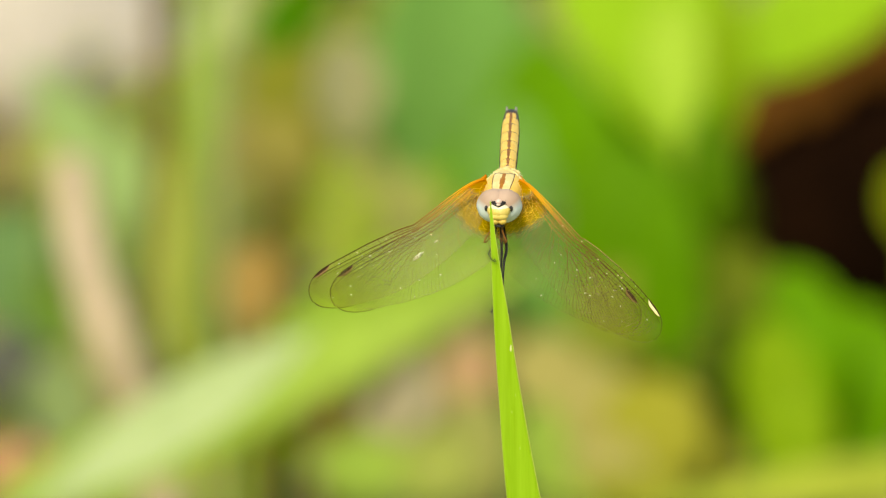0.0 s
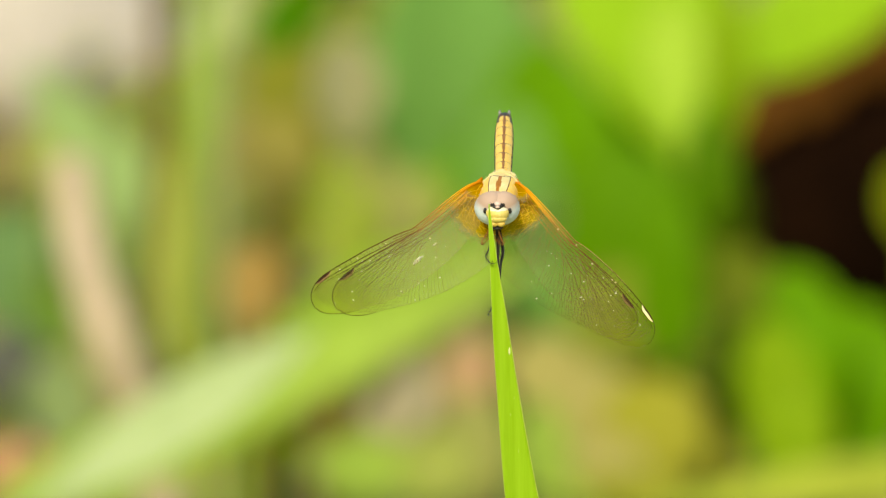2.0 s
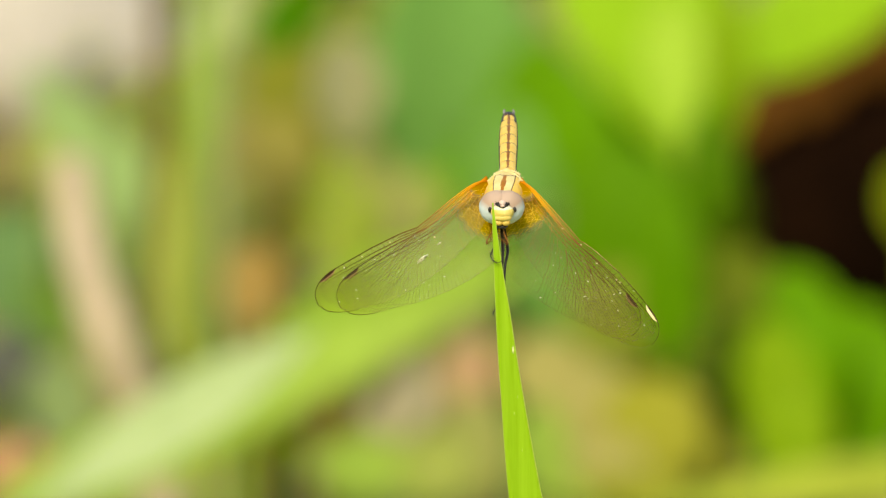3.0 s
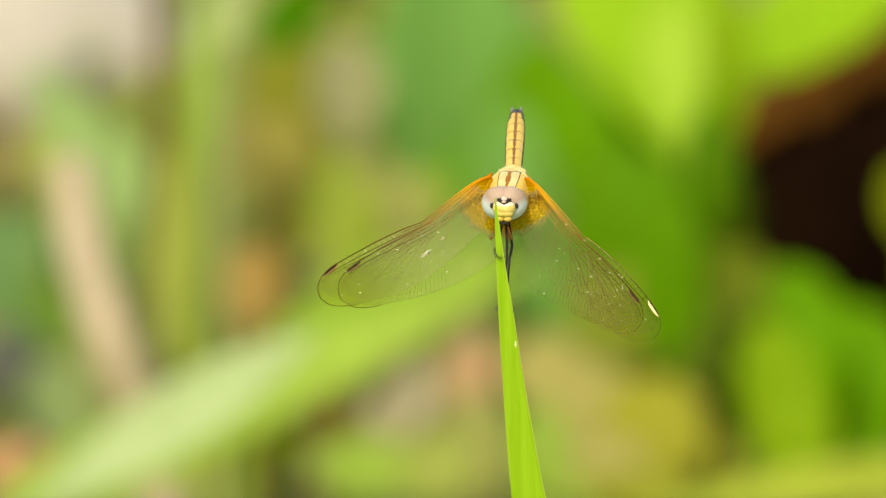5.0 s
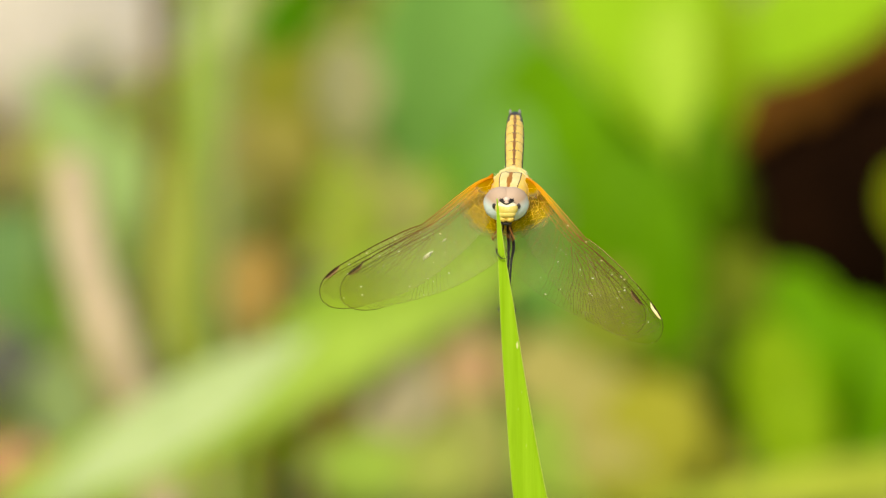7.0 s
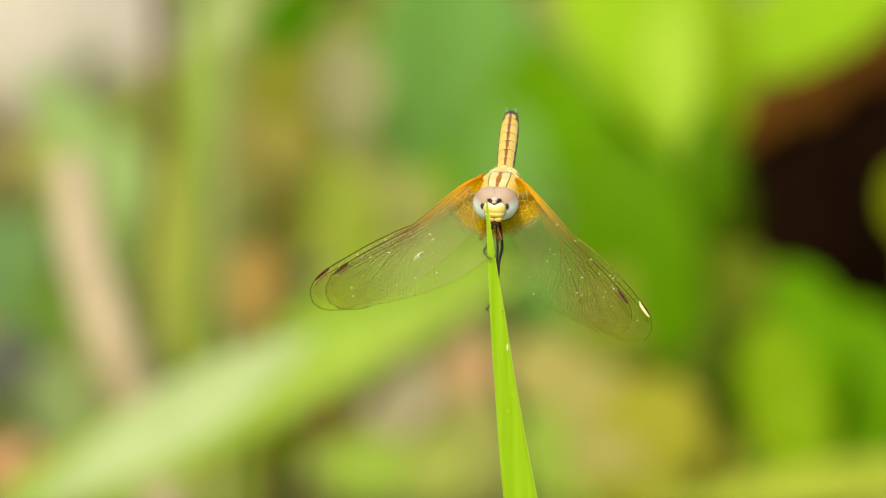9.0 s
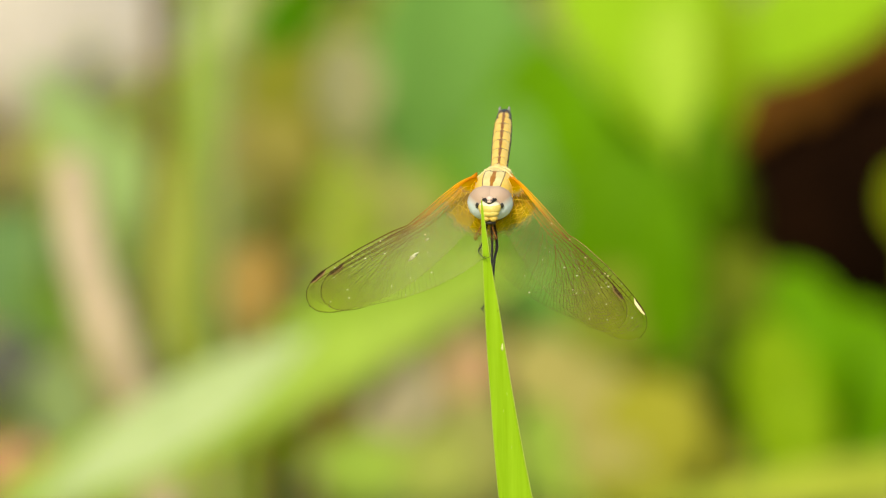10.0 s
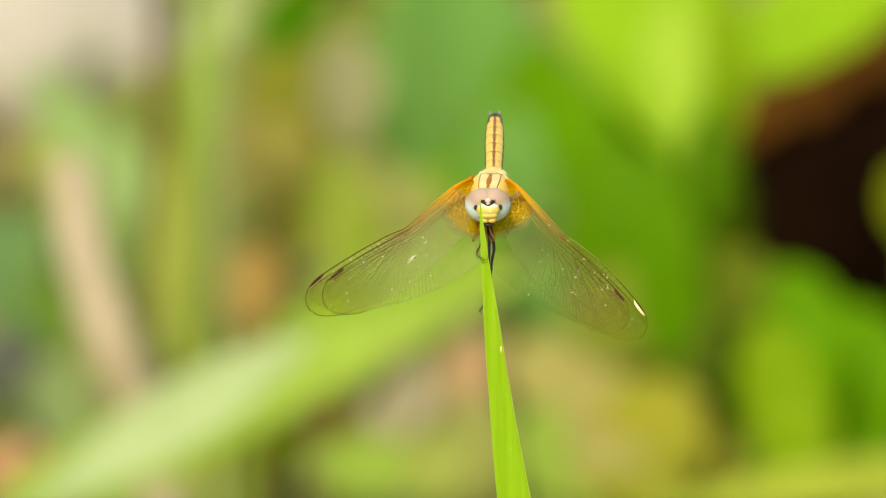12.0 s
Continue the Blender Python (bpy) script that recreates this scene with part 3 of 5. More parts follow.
leafy_plant("faded olive leaf close to the ground", (0.0418, 1.69, 0.0835), (0.0412, 1.705, 0.0961), 0.0183, SAGE_BROWN, shape="round", sag=0.06)
leafy_plant("brownish green leaf close to the ground", (0.0649, 1.72, 0.0771), (0.0658, 1.735, 0.0877), 0.017, OCHRE_GREEN, shape="round", sag=0.06)
leafy_plant("faded green leaf behind a blade", (0.0266, 1.74, 0.0922), (0.0259, 1.755, 0.1089), 0.02, SAGE_BROWN, shape="round", sag=0.06)
leafy_plant("grey-pink withered leaf behind a blade", (0.0065, 1.86, 0.0587), (0.0068, 1.875, 0.0745), 0.0147, SALMON_DULL, shape="round", sag=0.06)
leafy_plant("olive-brown leaf close to the ground", (0.0487, 1.68, 0.0834), (0.0482, 1.695, 0.0901), 0.0252, OLIVE, shape="round", sag=0.06)
leafy_plant("olive leaf under the round-leaved plant", (0.0498, 1.88, 0.0639), (0.0485, 1.895, 0.0767), 0.0222, OLIVE, shape="round", sag=0.06)
dead_leaf("salmon-brown dead leaf at the stones", (-0.1154, 1.9652, 0.004), (-0.1171, 1.9772, 0.018), 0.0212, SALMON, shape="round", sag=0.06)
# added leaf: its paler colour paints the highlight on the broad lime leaf
leafy_plant("pale lime leaf added as a highlight", (0.0602, 1.8, 0.1463), (0.0584, 1.83, 0.1803), 0.0174, LIME_HIGHLIGHT, shape="spear", sag=0.03)
leafy_plant("yellow-green leaf behind lime ones", (0.0734, 1.81, 0.1464), (0.0723, 1.825, 0.189), 0.0123, LIME_DARK, shape="broad", sag=0.06)
leafy_plant("ochre-green leaf in old grass", (-0.0329, 1.86, 0.1152), (-0.0348, 1.875, 0.1295), 0.0147, MOSSY_OLIVE, shape="round", sag=0.06)
stalk_thing("grass_plant", "thin pale green grass stalk", "grass", [(-0.0624, 1.6, 0.0), (-0.0624, 1.6, 0.1357), (-0.0633, 1.6, 0.1755), (-0.0617, 1.6, 0.2095), (-0.063, 1.6, 0.2405)], (0.0008, 0.0007), PALE, "thin dry stalks")
stalk_thing("grass_plant", "thin straw-coloured grass stalk", "grass", [(-0.0492, 1.64, 0.0), (-0.0492, 1.64, 0.1332), (-0.0521, 1.64, 0.1648), (-0.0509, 1.64, 0.1992), (-0.0475, 1.64, 0.2305)], (0.0007, 0.0007), STRAW, "thin dry stalks")
stalk_thing("grass_plant", "thin olive-brown grass stalk", "grass", [(-0.0747, 1.66, 0.0), (-0.0747, 1.66, 0.1102), (-0.0728, 1.66, 0.1595), (-0.0709, 1.66, 0.194), (-0.0716, 1.66, 0.2255)], (0.0007, 0.0006), UMBER, "thin dry stalks")
stalk_thing("grass_plant", "thin straw-coloured grass stalk", "grass", [(-0.0313, 1.66, 0.0), (-0.0313, 1.66, 0.1392), (-0.0256, 1.66, 0.1652), (-0.02, 1.66, 0.1911), (-0.0172, 1.66, 0.2112)], (0.0006, 0.0004), STRAW, "thin dry stalks")
dead_leaf("tan dead leaf under a blade", (-0.0279, 1.957, 0.004), (-0.028, 1.969, 0.0116), 0.0181, PINKISH, shape="round", sag=0.06)
leafy_plant("straw-green leaf among old grass", (-0.0138, 1.84, 0.1084), (-0.016, 1.855, 0.1271), 0.0205, STRAW_OLIVE, shape="broad", sag=0.06)
leafy_plant("olive-green leaf among old grass", (-0.0057, 1.86, 0.106), (-0.0072, 1.875, 0.1204), 0.0162, FERN, shape="broad", sag=0.06)
# green growth behind the insect
leafy_plant("pale olive leaf before green ones, coloured as shaded", (0.0432, 1.76, 0.1001), (0.0426, 1.775, 0.1206), 0.0229, SHADED_PALE_OLIVE, shape="round", sag=0.06)
leafy_plant("fresh green leaf leaning aside", (0.0379, 1.815, 0.1301), (0.0322, 1.83, 0.1593), 0.0204, LEAFY, shape="broad", sag=0.06)
leafy_plant("narrow green leaf standing upright, coloured half shaded", (0.0682, 1.8, 0.1251), (0.0702, 1.815, 0.1601), 0.0109, HALF_SHADE_GREEN, shape="broad", sag=0.06)
leafy_plant("mid green leaf standing upright", (0.0338, 1.92, 0.0621), (0.0324, 1.935, 0.0922), 0.0254, COOL, shape="broad", sag=0.06)
leafy_plant("mid green leaf standing tall", (0.0487, 1.91, 0.0618), (0.0457, 1.925, 0.1181), 0.0343, LEAFY, shape="broad", sag=0.03)
leafy_plant("deep green narrow leaf standing", (0.0373, 1.895, 0.0952), (0.0366, 1.91, 0.1266), 0.0119, GREEN, shape="spear", sag=0.06)
leafy_plant("olive-green leaf on a stem, shade in its colour", (0.0694, 1.9, 0.0784), (0.0685, 1.915, 0.0944), 0.0156, SHADED_OLIVE, shape="broad", sag=0.06)
leafy_plant("green narrow leaf standing upright, coloured as in shade", (0.0729, 1.89, 0.0857), (0.0737, 1.905, 0.1294), 0.0126, SHADED_GREEN, shape="broad", sag=0.06)
leafy_plant("olive narrow leaf against the branch, coloured as shaded", (0.0786, 1.93, 0.0796), (0.0781, 1.945, 0.1043), 0.0105, SHADED_OLIVE, shape="broad", sag=0.06)
leafy_plant("bright green narrow leaf standing upright, coloured slightly shaded", (0.0574, 1.745, 0.1042), (0.0564, 1.76, 0.1557), 0.0178, MID_SHADE_GREEN, shape="broad", sag=0.06)
leafy_plant("fresh green leaf standing behind, coloured slightly shaded", (0.0441, 1.775, 0.1168), (0.0444, 1.79, 0.1509), 0.0273, MID_SHADE_GREEN, shape="round", sag=0.06)
leafy_plant("cool green leaf standing behind", (0.0181, 1.925, 0.0887), (0.0174, 1.94, 0.1219), 0.0255, COOL, shape="broad", sag=0.06)
leafy_plant("olive leaf on a hidden stem", (0.0629, 1.82, 0.0744), (0.0631, 1.835, 0.0961), 0.0189, MOSSY_OLIVE, shape="round", sag=0.06)
# added leaf: its dark tone paints shade on the round leaf's top
leafy_plant("olive leaf added over a round one, as its shaded top", (0.076, 1.77, 0.1085), (0.0747, 1.785, 0.1238), 0.0165, MOSSY_DARK, shape="round", sag=0.06)
# its dark tone paints the shade between the leaves
leafy_plant("olive rounded leaf on a stalk, coloured dark for shade", (0.0679, 1.815, 0.1), (0.0683, 1.83, 0.1148), 0.0153, MOSSY_DARK, shape="round", sag=0.06)
leafy_plant("mossy olive leaf beside a round one", (0.0713, 1.8, 0.0815), (0.0711, 1.815, 0.1007), 0.0188, PALE_OLIVE, shape="round", sag=0.06)
leafy_plant("mossy olive leaf on a stalk", (0.0525, 1.86, 0.0725), (0.0527, 1.875, 0.0806), 0.0162, OLIVE, shape="round", sag=0.06)
leafy_plant("dark olive leaf low down", (0.0745, 1.79, 0.0719), (0.0745, 1.805, 0.0816), 0.013, MOSSY_DARK, shape="round", sag=0.06)
leafy_plant("small olive-green leaf on a thin stalk", (0.1215, 1.85, 0.108), (0.1213, 1.865, 0.1245), 0.0139, OLIVE_LIME, shape="round", sag=0.06)

# the larger plants
broad_plant("tall plant with broad lime-green sunlit leaves", (0.0624, 1.98, 0.0), (0.0609, 1.985, 0.0608), [
    ((0.0606, 1.86, 0.1266), (0.0447, 1.92, 0.19), 0.0459, LIME, {"shape": "spear", "sag": 0.03, "fold": 0.12}),
    ((0.0765, 1.9, 0.1406), (0.1351, 1.93, 0.1691), 0.029, LIME, {"shape": "broad", "sag": 0.05, "up": 0.98}),
    ((0.0519, 1.93, 0.082), (0.0500, 1.94, 0.1300), 0.036, LEAFY, {"sag": 0.05, "up": 0.4}),
    ((0.0690, 1.92, 0.0800), (0.0705, 1.94, 0.1330), 0.016, GREEN, {"sag": 0.04, "up": 0.7}),
], GREEN)
broad_plant("plant with large cool green leaves", (0.0188, 2.03, 0.0), (0.0150, 2.02, 0.06), [
    ((0.0092, 1.97, 0.0845), (-0.0014, 2.0, 0.1551), 0.0515, COOL, {"sag": 0.05}),
    ((0.0290, 1.96, 0.088), (0.0250, 1.98, 0.130), 0.036, LEAFY, {"sag": 0.05, "up": 0.8}),
    ((0.0120, 1.955, 0.070), (0.0080, 1.97, 0.105), 0.034, LEAFY, {"sag": 0.05, "up": 0.8}),
], GREEN)
broad_plant("low plant with rounded bright green leaves", (0.0974, 1.8353, 0.0), (0.0959, 1.8205, 0.0545), [
    ((0.0879, 1.79, 0.0677), (0.0892, 1.81, 0.1122), 0.0325, LEAFY, {"shape": "round", "sag": 0.06}),
    ((0.1042, 1.8, 0.0588), (0.1066, 1.82, 0.0994), 0.0333, LEAFY, {"shape": "round", "sag": 0.06, "up": 0.9}),
    ((0.0876, 1.75, 0.0835), (0.0812, 1.76, 0.112), 0.0214, LIME_DARK, {"shape": "broad", "sag": 0.06, "up": 0.9}),
    ((0.0882, 1.74, 0.072), (0.089, 1.75, 0.0975), 0.0214, LIME_DARK, {"shape": "round", "sag": 0.06, "up": 0.8}),
], GREEN, 0.003)
grass_leaf("broad yellowing leaf arching low", (0.1479, 1.6421, 0.0), (0.1280, 1.60, 0.1160), (0.0480, 1.60, 0.1060), 0.015, MOSS, sag=0.03)
grass_leaf("broad pale green grass blade leaning aslant", (-0.1087, 1.5068, 0.0), (-0.1036, 1.5, 0.135), (0.0236, 1.52, 0.1902), 0.0229, LIME_PALE, sag=0.03, face=(0.2, -0.8, 0.5))
grass_leaf("whitish green grass blade leaning aslant", (-0.1000, 1.3723, 0.0), (-0.0968, 1.36, 0.1738), (-0.0288, 1.38, 0.2116), 0.0156, WHITE_GREEN, sag=0.03, face=(0.2, -0.8, 0.5), shape="spear")
stalk_thing("dry_grass_plant", "dry beige grass stalk leaning over", "grass", [(-0.0564, 1.62, 0.0), (-0.0684, 1.62, 0.1013), (-0.0748, 1.62, 0.1272), (-0.0812, 1.62, 0.1444), (-0.0882, 1.64, 0.1605), (-0.0918, 1.66, 0.1775)], (0.0063, 0.0055), TAN)
rock("stone", "rounded pale beige stone", (-0.1270, 2.43, 0.010), (0.052, 0.040, 0.040), STONE, 1)
rock("stone", "pinkish beige stone beside a larger one", (-0.1000, 2.43, 0.010), (0.018, 0.016, 0.016), BUFF, 9)
# added stone, its grey-green painted for a spot of shadow
rock("stone", "grey-green stone added for a shadow spot in the litter", (-0.0945, 2.39, 0.006), (0.0068, 0.008, 0.009), SHADOW_STONE, 8)
rock("stone", "small rounded reddish stone", (-0.1289, 2.3388, 0.003), (0.009, 0.010, 0.008), OCHRE_PINK, 5)
rock("stone", "dark grey stone half in the soil", (-0.119, 2.06, 0.006), (0.014, 0.014, 0.022), SLATE, 3)
rock("stone", "small dark stone half in the soil", (-0.108, 2.00, 0.004), (0.010, 0.010, 0.010), SLATE, 6)


def shade_log():
    """A thick branch on the soil, added for a shaded gap: torn bark along its top, shade painted near black below."""
    ob = thing("shade_branch", "branch with torn brown bark, added for a shaded gap", "branch", (0.1234, 2.1703, 0.0462))
    o = ob.location.copy()
    ends = Vector((0.0720, 2.1637, 0.0130)) - o, Vector((0.2092, 2.181, 0.0780)) - o
    verts, faces = [], []
    rings, sides = 30, 36
    for i in range(rings + 1):
        p = ends[0].lerp(ends[1], i / rings)
        for k in range(sides):
            a = 2 * math.pi * k / sides
            r = 0.040 * (1 + 0.12 * noise.noise((i * 0.35, math.cos(a) * 1.5, math.sin(a) * 1.5)) + 0.05 * noise.noise((i, math.cos(a) * 6, math.sin(a) * 6)))
            r *= min(1, 0.75 + i * 0.15)
            verts.append(p + Vector((0, math.cos(a) * r, math.sin(a) * r)))
    for i in range(rings):
        for k in range(sides):
            j = (k + 1) % sides
            faces.append((i * sides + k, i * sides + j, (i + 1) * sides + j, (i + 1) * sides + k))
    faces += [tuple(range(sides)), tuple(range(rings * sides, (rings + 1) * sides))]
    part("wood", mesh_of("wood", verts, faces, DEEP_SHADE), ob)
    verts, faces = [], []
    cols = 12
    for skin in (0.0455, 0.042):
        for i in range(rings + 1):
            p = ends[0].lerp(ends[1], 0.02 + 0.96 * i / rings)
            for k in range(cols + 1):
                a = radians(84 + 40 * k / cols + 14 * noise.noise((i * 0.7, k // 11, 3)))
                verts.append(p + Vector((0, math.cos(a) * skin, math.sin(a) * skin + 0.002)))
    n, row = (rings + 1) * (cols + 1), cols + 1
    for i in range(rings):
        for k in range(cols):
            a = i * row + k
            faces += [(a, a + 1, a + row + 1, a + row), (n + a, n + a + row, n + a + row + 1, n + a + 1)]
        for a in (i * row, i * row + cols):
            faces.append((a, n + a, n + a + row, a + row))
    part("bark", mesh_of("bark", verts, faces, BARK), ob, "torn brown bark")


shade_log()


# ---- the dragonfly and its blade of grass ----
TILT = radians(15)
FOOT = Vector((0.0069, -0.0003, 0.60))  # where the claws hold the blade
ROOT = Vector((0.0680, -0.0003, 0.0))  # where the blade leaves the soil


def body(x, y, z):
    """Millimetres right of, behind and above the claws, square to the insect's sloping body, as metres in its own space."""
    c, s = math.cos(TILT), math.sin(TILT)
    return Vector((x, y * c + z * s, -y * s + z * c)) * 0.001


def perch():
    """The fresh blade on which the dragonfly sits: a tapering, folded leaf that leans to its root."""
    ob = thing("grass_plant", "fresh yellow-green grass blade standing upright, pale specks on it", "grass", ROOT)
    off = FOOT - ROOT
    steps, across = 110, 8
    verts, faces = [], []
    length = off.z + 0.00784
    rows = [length * (k / steps) ** 2 for k in range(steps + 1)]

    def middle(s):
        if s < 0.05:
            x = -0.00062 + 0.055 * s + 1.36 * s * s
        else:
            x = 0.00553 + 0.19 * (s - 0.05) - 0.164 * (s - 0.05) ** 2
        return x

    end = middle(length)
    for skin in (1, -1):
        for s in rows:
            w = float(np.interp(s, [0, 0.003, 0.0078, 0.0153, 0.0266, 0.0407, 0.08], [0.00012, 0.00048, 0.00094, 0.00192, 0.00296, 0.00445, 0.0089]))
            if s > 0.09:
                w *= 1 - 0.62 * (s - 0.09) / (length - 0.09)
            w = max(w, 0.00018)
            x = off.x + middle(s) + float(np.interp(s, [0, 0.004, 0.015, 0.027, 0.040], [0, 0.00004, 0.00024, 0.0002, -0.00003])) + (-(off.x + end)) * (s / length) ** 3
            z = off.z + 0.00784 - s
            bow = 0.004 * math.sin(math.pi * s / length) ** 2 * (s / length)
            for k in range(across + 1):
                q = 2 * k / across - 1
                fold = 0.10 * w * (abs(q + 0.12)) + 0.004 * w * math.sin(q * 16)
                verts.append((x + q * w / 2, off.y + bow + fold * -1 + skin * (0.00006 + 0.008 * w) * (1 - 0.7 * abs(q)), z))
    row, n = across + 1, (steps + 1) * (across + 1)
    for i in range(steps):
        for k in range(across):
            a = i * row + k
            faces.append((a, a + row, a + row + 1, a + 1))
            faces.append((n + a, n + a + 1, n + a + row + 1, n + a + row))
        for a in (i * row, i * row + across):
            faces.append((a, n + a, n + a + row, a + row))
    body_part = part("blade", mesh_of("blade", verts, faces, GRASS), ob)
    for k, thick in ((across, 0.00007), (0, 0.00004)):  # pale thickened edges
        line = [(Vector(verts[i * row + k]) + Vector(verts[n + i * row + k])) / 2 for i in range(6, steps + 1)]
        part("edge", mesh_of("edge", *tube(line, (thick * 0.6, thick * 1.5), 6), RIM), body_part, "pale thickened edge")
    # a pale scar and faint scratches on its face
    for s, q, r, tone in ((0.0209, 0.80, 0.00016, SCAR), (0.0263, 0.52, 0.00007, FAINT), (0.0301, 0.12, 0.00007, FAINT), (0.0340, 0.25, 0.00008, FAINT)):
        i = min(range(steps + 1), key=lambda k: abs(rows[k] - s))
        c = Vector(verts[n + i * row + round((q + 1) / 2 * across)])
        me = mesh_of("speck", *blob((0, 0, 0), (r, 0.00003, r * 3), 8, 10, lambda d: 1 + 0.5 * noise.noise(d * 2)), tone)
        part("speck", me, ob, at=c)
    return ob


def paint_loft(name, line, half, materials, choose, sides=44, square=2.0):
    """A tube of changing oval section along line; half(t): half width and height; choose(t, angle): which material."""
    pts = [Vector(p) for p in line]
    n = len(pts)
    verts, faces, index = [], [], []
    for i, p in enumerate(pts):
        d = (pts[min(i + 1, n - 1)] - pts[max(i - 1, 0)]).normalized()
        side = Vector((1, 0, 0))
        side = (side - d * side.dot(d)).normalized()
        up = side.cross(d)
        w, h = half(i / (n - 1))
        for k in range(sides):
            a = 2 * math.pi * k / sides
            sa, ca = math.sin(a), math.cos(a)
            k2 = (abs(sa) ** square + abs(ca) ** square) ** (-1 / square)
            verts.append(p + side * (sa * w * k2) + up * (ca * h * k2))
    for i in range(n - 1):
        for k in range(sides):
            j = (k + 1) % sides
            faces.append((i * sides + k, i * sides + j, (i + 1) * sides + j, (i + 1) * sides + k))
            a = (k + 0.5) / sides * 360
            index.append(choose((i + 0.5) / (n - 1), a if a <= 180 else a - 360))
    faces += [tuple(range(sides - 1, -1, -1)), tuple(range((n - 1) * sides, n * sides))]
    index += [index[0], index[-1]]
    return mesh_of(name, verts, faces, materials, index)


def wing(owner, name, root, tip, chord_turn, fore, side, seed):
    """A net-veined wing: film, raised veins and a stigma near the tip. Its origin is its joint."""
    rnd = random.Random(seed)
    root, tip = Vector(root), Vector(tip)
    span = tip - root
    length = span.length
    along = span.normalized()
    flat = Vector((along.x, 0, along.z)).normalized()
    chord = Vector((flat.z, 0, -flat.x)) * (-1 if side < 0 else 1)
    if chord.z > 0:
        chord = -chord
    normal = along.cross(chord).normalized()
    if normal.y > 0:
        normal = -normal
    us = [0, .04, .1, .2, .3, .4, .5, .6, .7, .8, .86, 1.0]
    back = [2.2, 3.2, 4.6, 5.6, 6.2, 6.5, 6.7, 6.6, 6.1, 5.2, 4.6, 3.2] if fore else [3.4, 6.0, 7.9, 9.3, 9.4, 9.1, 8.6, 7.8, 6.8, 5.5, 4.8, 3.4]
    lead = [0.1, 0.1, 0.1, 0.12, 0.15, 0.25, 0.5, 0.9, 1.3, 1.62, 1.7, 1.6]

    if fore:  # straight to the middle joint, a small step there, then bowed to the tip
        marks = [0, .04, .1, .2, .32, .405, .425, .46, .5, .64, .78, .86, 1.0]
        edge = [-0.4, 0.12, 0.28, 0.40, 0.45, 0.46, 0.74, 0.95, 1.2, 1.68, 1.76, 1.68, 1.55] if side > 0 else [-0.4, 0.15, 0.32, 0.22, -0.08, -0.22, -0.05, 0.22, 0.48, 1.08, 1.45, 1.62, 1.6]

    def rim(u):
        bow = 0.35 * math.exp(-((u - 0.55) / 0.25) ** 2) if side > 0 else -0.45 * math.exp(-((u - 0.33) / 0.18) ** 2)
        ahead = float(np.interp(u, marks, edge)) if fore else bow + float(np.interp(u, us, lead))
        a, b = ahead, -float(np.interp(u, us, back))
        if u > 0.86:
            q = max(0.0, 1 - ((u - 0.86) / 0.14) ** 2.4) ** (1 / 2.4)
            a, b = -1.4 + (a + 1.4) * q, -1.4 + (b + 1.4) * q
        return a, b

    def place(u, w):
        a, b = rim(u)
        v = a + (b - a) * w
        crease = 0.05 * math.sin(w * 40) * (1 - w) + 0.5 * u * u * w - 0.35 * math.sin(math.pi * w) * (1 - u * 0.5)
        p = along * (length * u) - chord * v + normal * crease
        return body(*p)

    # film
    # same film on both sides; the left is painted milkier for reflected sky
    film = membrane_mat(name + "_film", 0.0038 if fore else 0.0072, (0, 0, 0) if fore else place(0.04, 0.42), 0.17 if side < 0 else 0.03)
    heart = place(0.04, 0.42)
    cols, rows = 48, 16
    verts, faces = [], []
    for i in range(cols + 1):
        u = 1 - (1 - i / cols) ** 1.6
        for k in range(rows + 1):
            verts.append(place(min(u, 0.99999), k / rows))
    for i in range(cols):
        for k in range(rows):
            a = i * (rows + 1) + k
            faces.append((a, a + 1, a + rows + 2, a + rows + 1))
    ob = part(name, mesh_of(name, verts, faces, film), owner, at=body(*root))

    # veins: the long ones, then staggered cross veins between neighbours
    pieces, fine = [], []

    def rail(w, u0, u1, r0, r1, n=34, w0=None):
        """A long vein near the leading rim."""
        pts = []
        for k in range(n + 1):
            t = k / n
            ease = 1 - (1 - min(1, t / 0.6)) ** 2
            pts.append(place(min(0.99999, u0 + (u1 - u0) * t), w if w0 is None else w0 + (w - w0) * ease))
        pieces.append(tube(pts, (r0 * 0.001, r1 * 0.001), 4))

    def ray(f, t):
        """The fan of veins that leaves the rails and sweeps to the tip and the hind rim; f 0 at the tip, 1 near the body."""
        if f < 0.3:
            q = f / 0.3
            ue, we = 0.972 - 0.05 * q * q, 0.15 + 0.85 * q
        else:
            ue, we = 0.922 - 0.73 * (f - 0.3) / 0.7, 1.0
        us, t = min(0.36, 0.04 + ue * 0.48), max(0.0, t)
        sway = math.sin(math.pi * min(1, t)) ** 0.7
        u = us + (ue - us) * t ** 0.85 + 0.016 * sway * noise.noise((f * 16, t * 5, seed))
        return place(min(0.99999, u), min(1.0, 0.13 + (we - 0.13) * t ** 1.35 + 0.035 * sway * noise.noise((f * 13, t * 4, seed + 7))))

    rim_pts = [1 - (1 - k / 60) ** 1.8 for k in range(61)]
    pieces.append(tube([place(min(0.99999, u), 0) for u in rim_pts], (0.000095, 0.00003 if side > 0 else 0.00005), 5))
    fine.append(tube([place(min(0.99999, u), 1) for u in rim_pts], (0.00001, 0.00002), 4))
    pieces.append(tube([place(min(0.99999, u), 1) for u in rim_pts if u > 0.86], (0.000009, 0.000014) if side > 0 else (0.000032, 0.00005), 4))
    rail(0.05, 0.0, 0.51, 0.085, 0.05, w0=0.02)
    rail(0.095, 0.0, 0.955, 0.095, 0.045, w0=0.04)
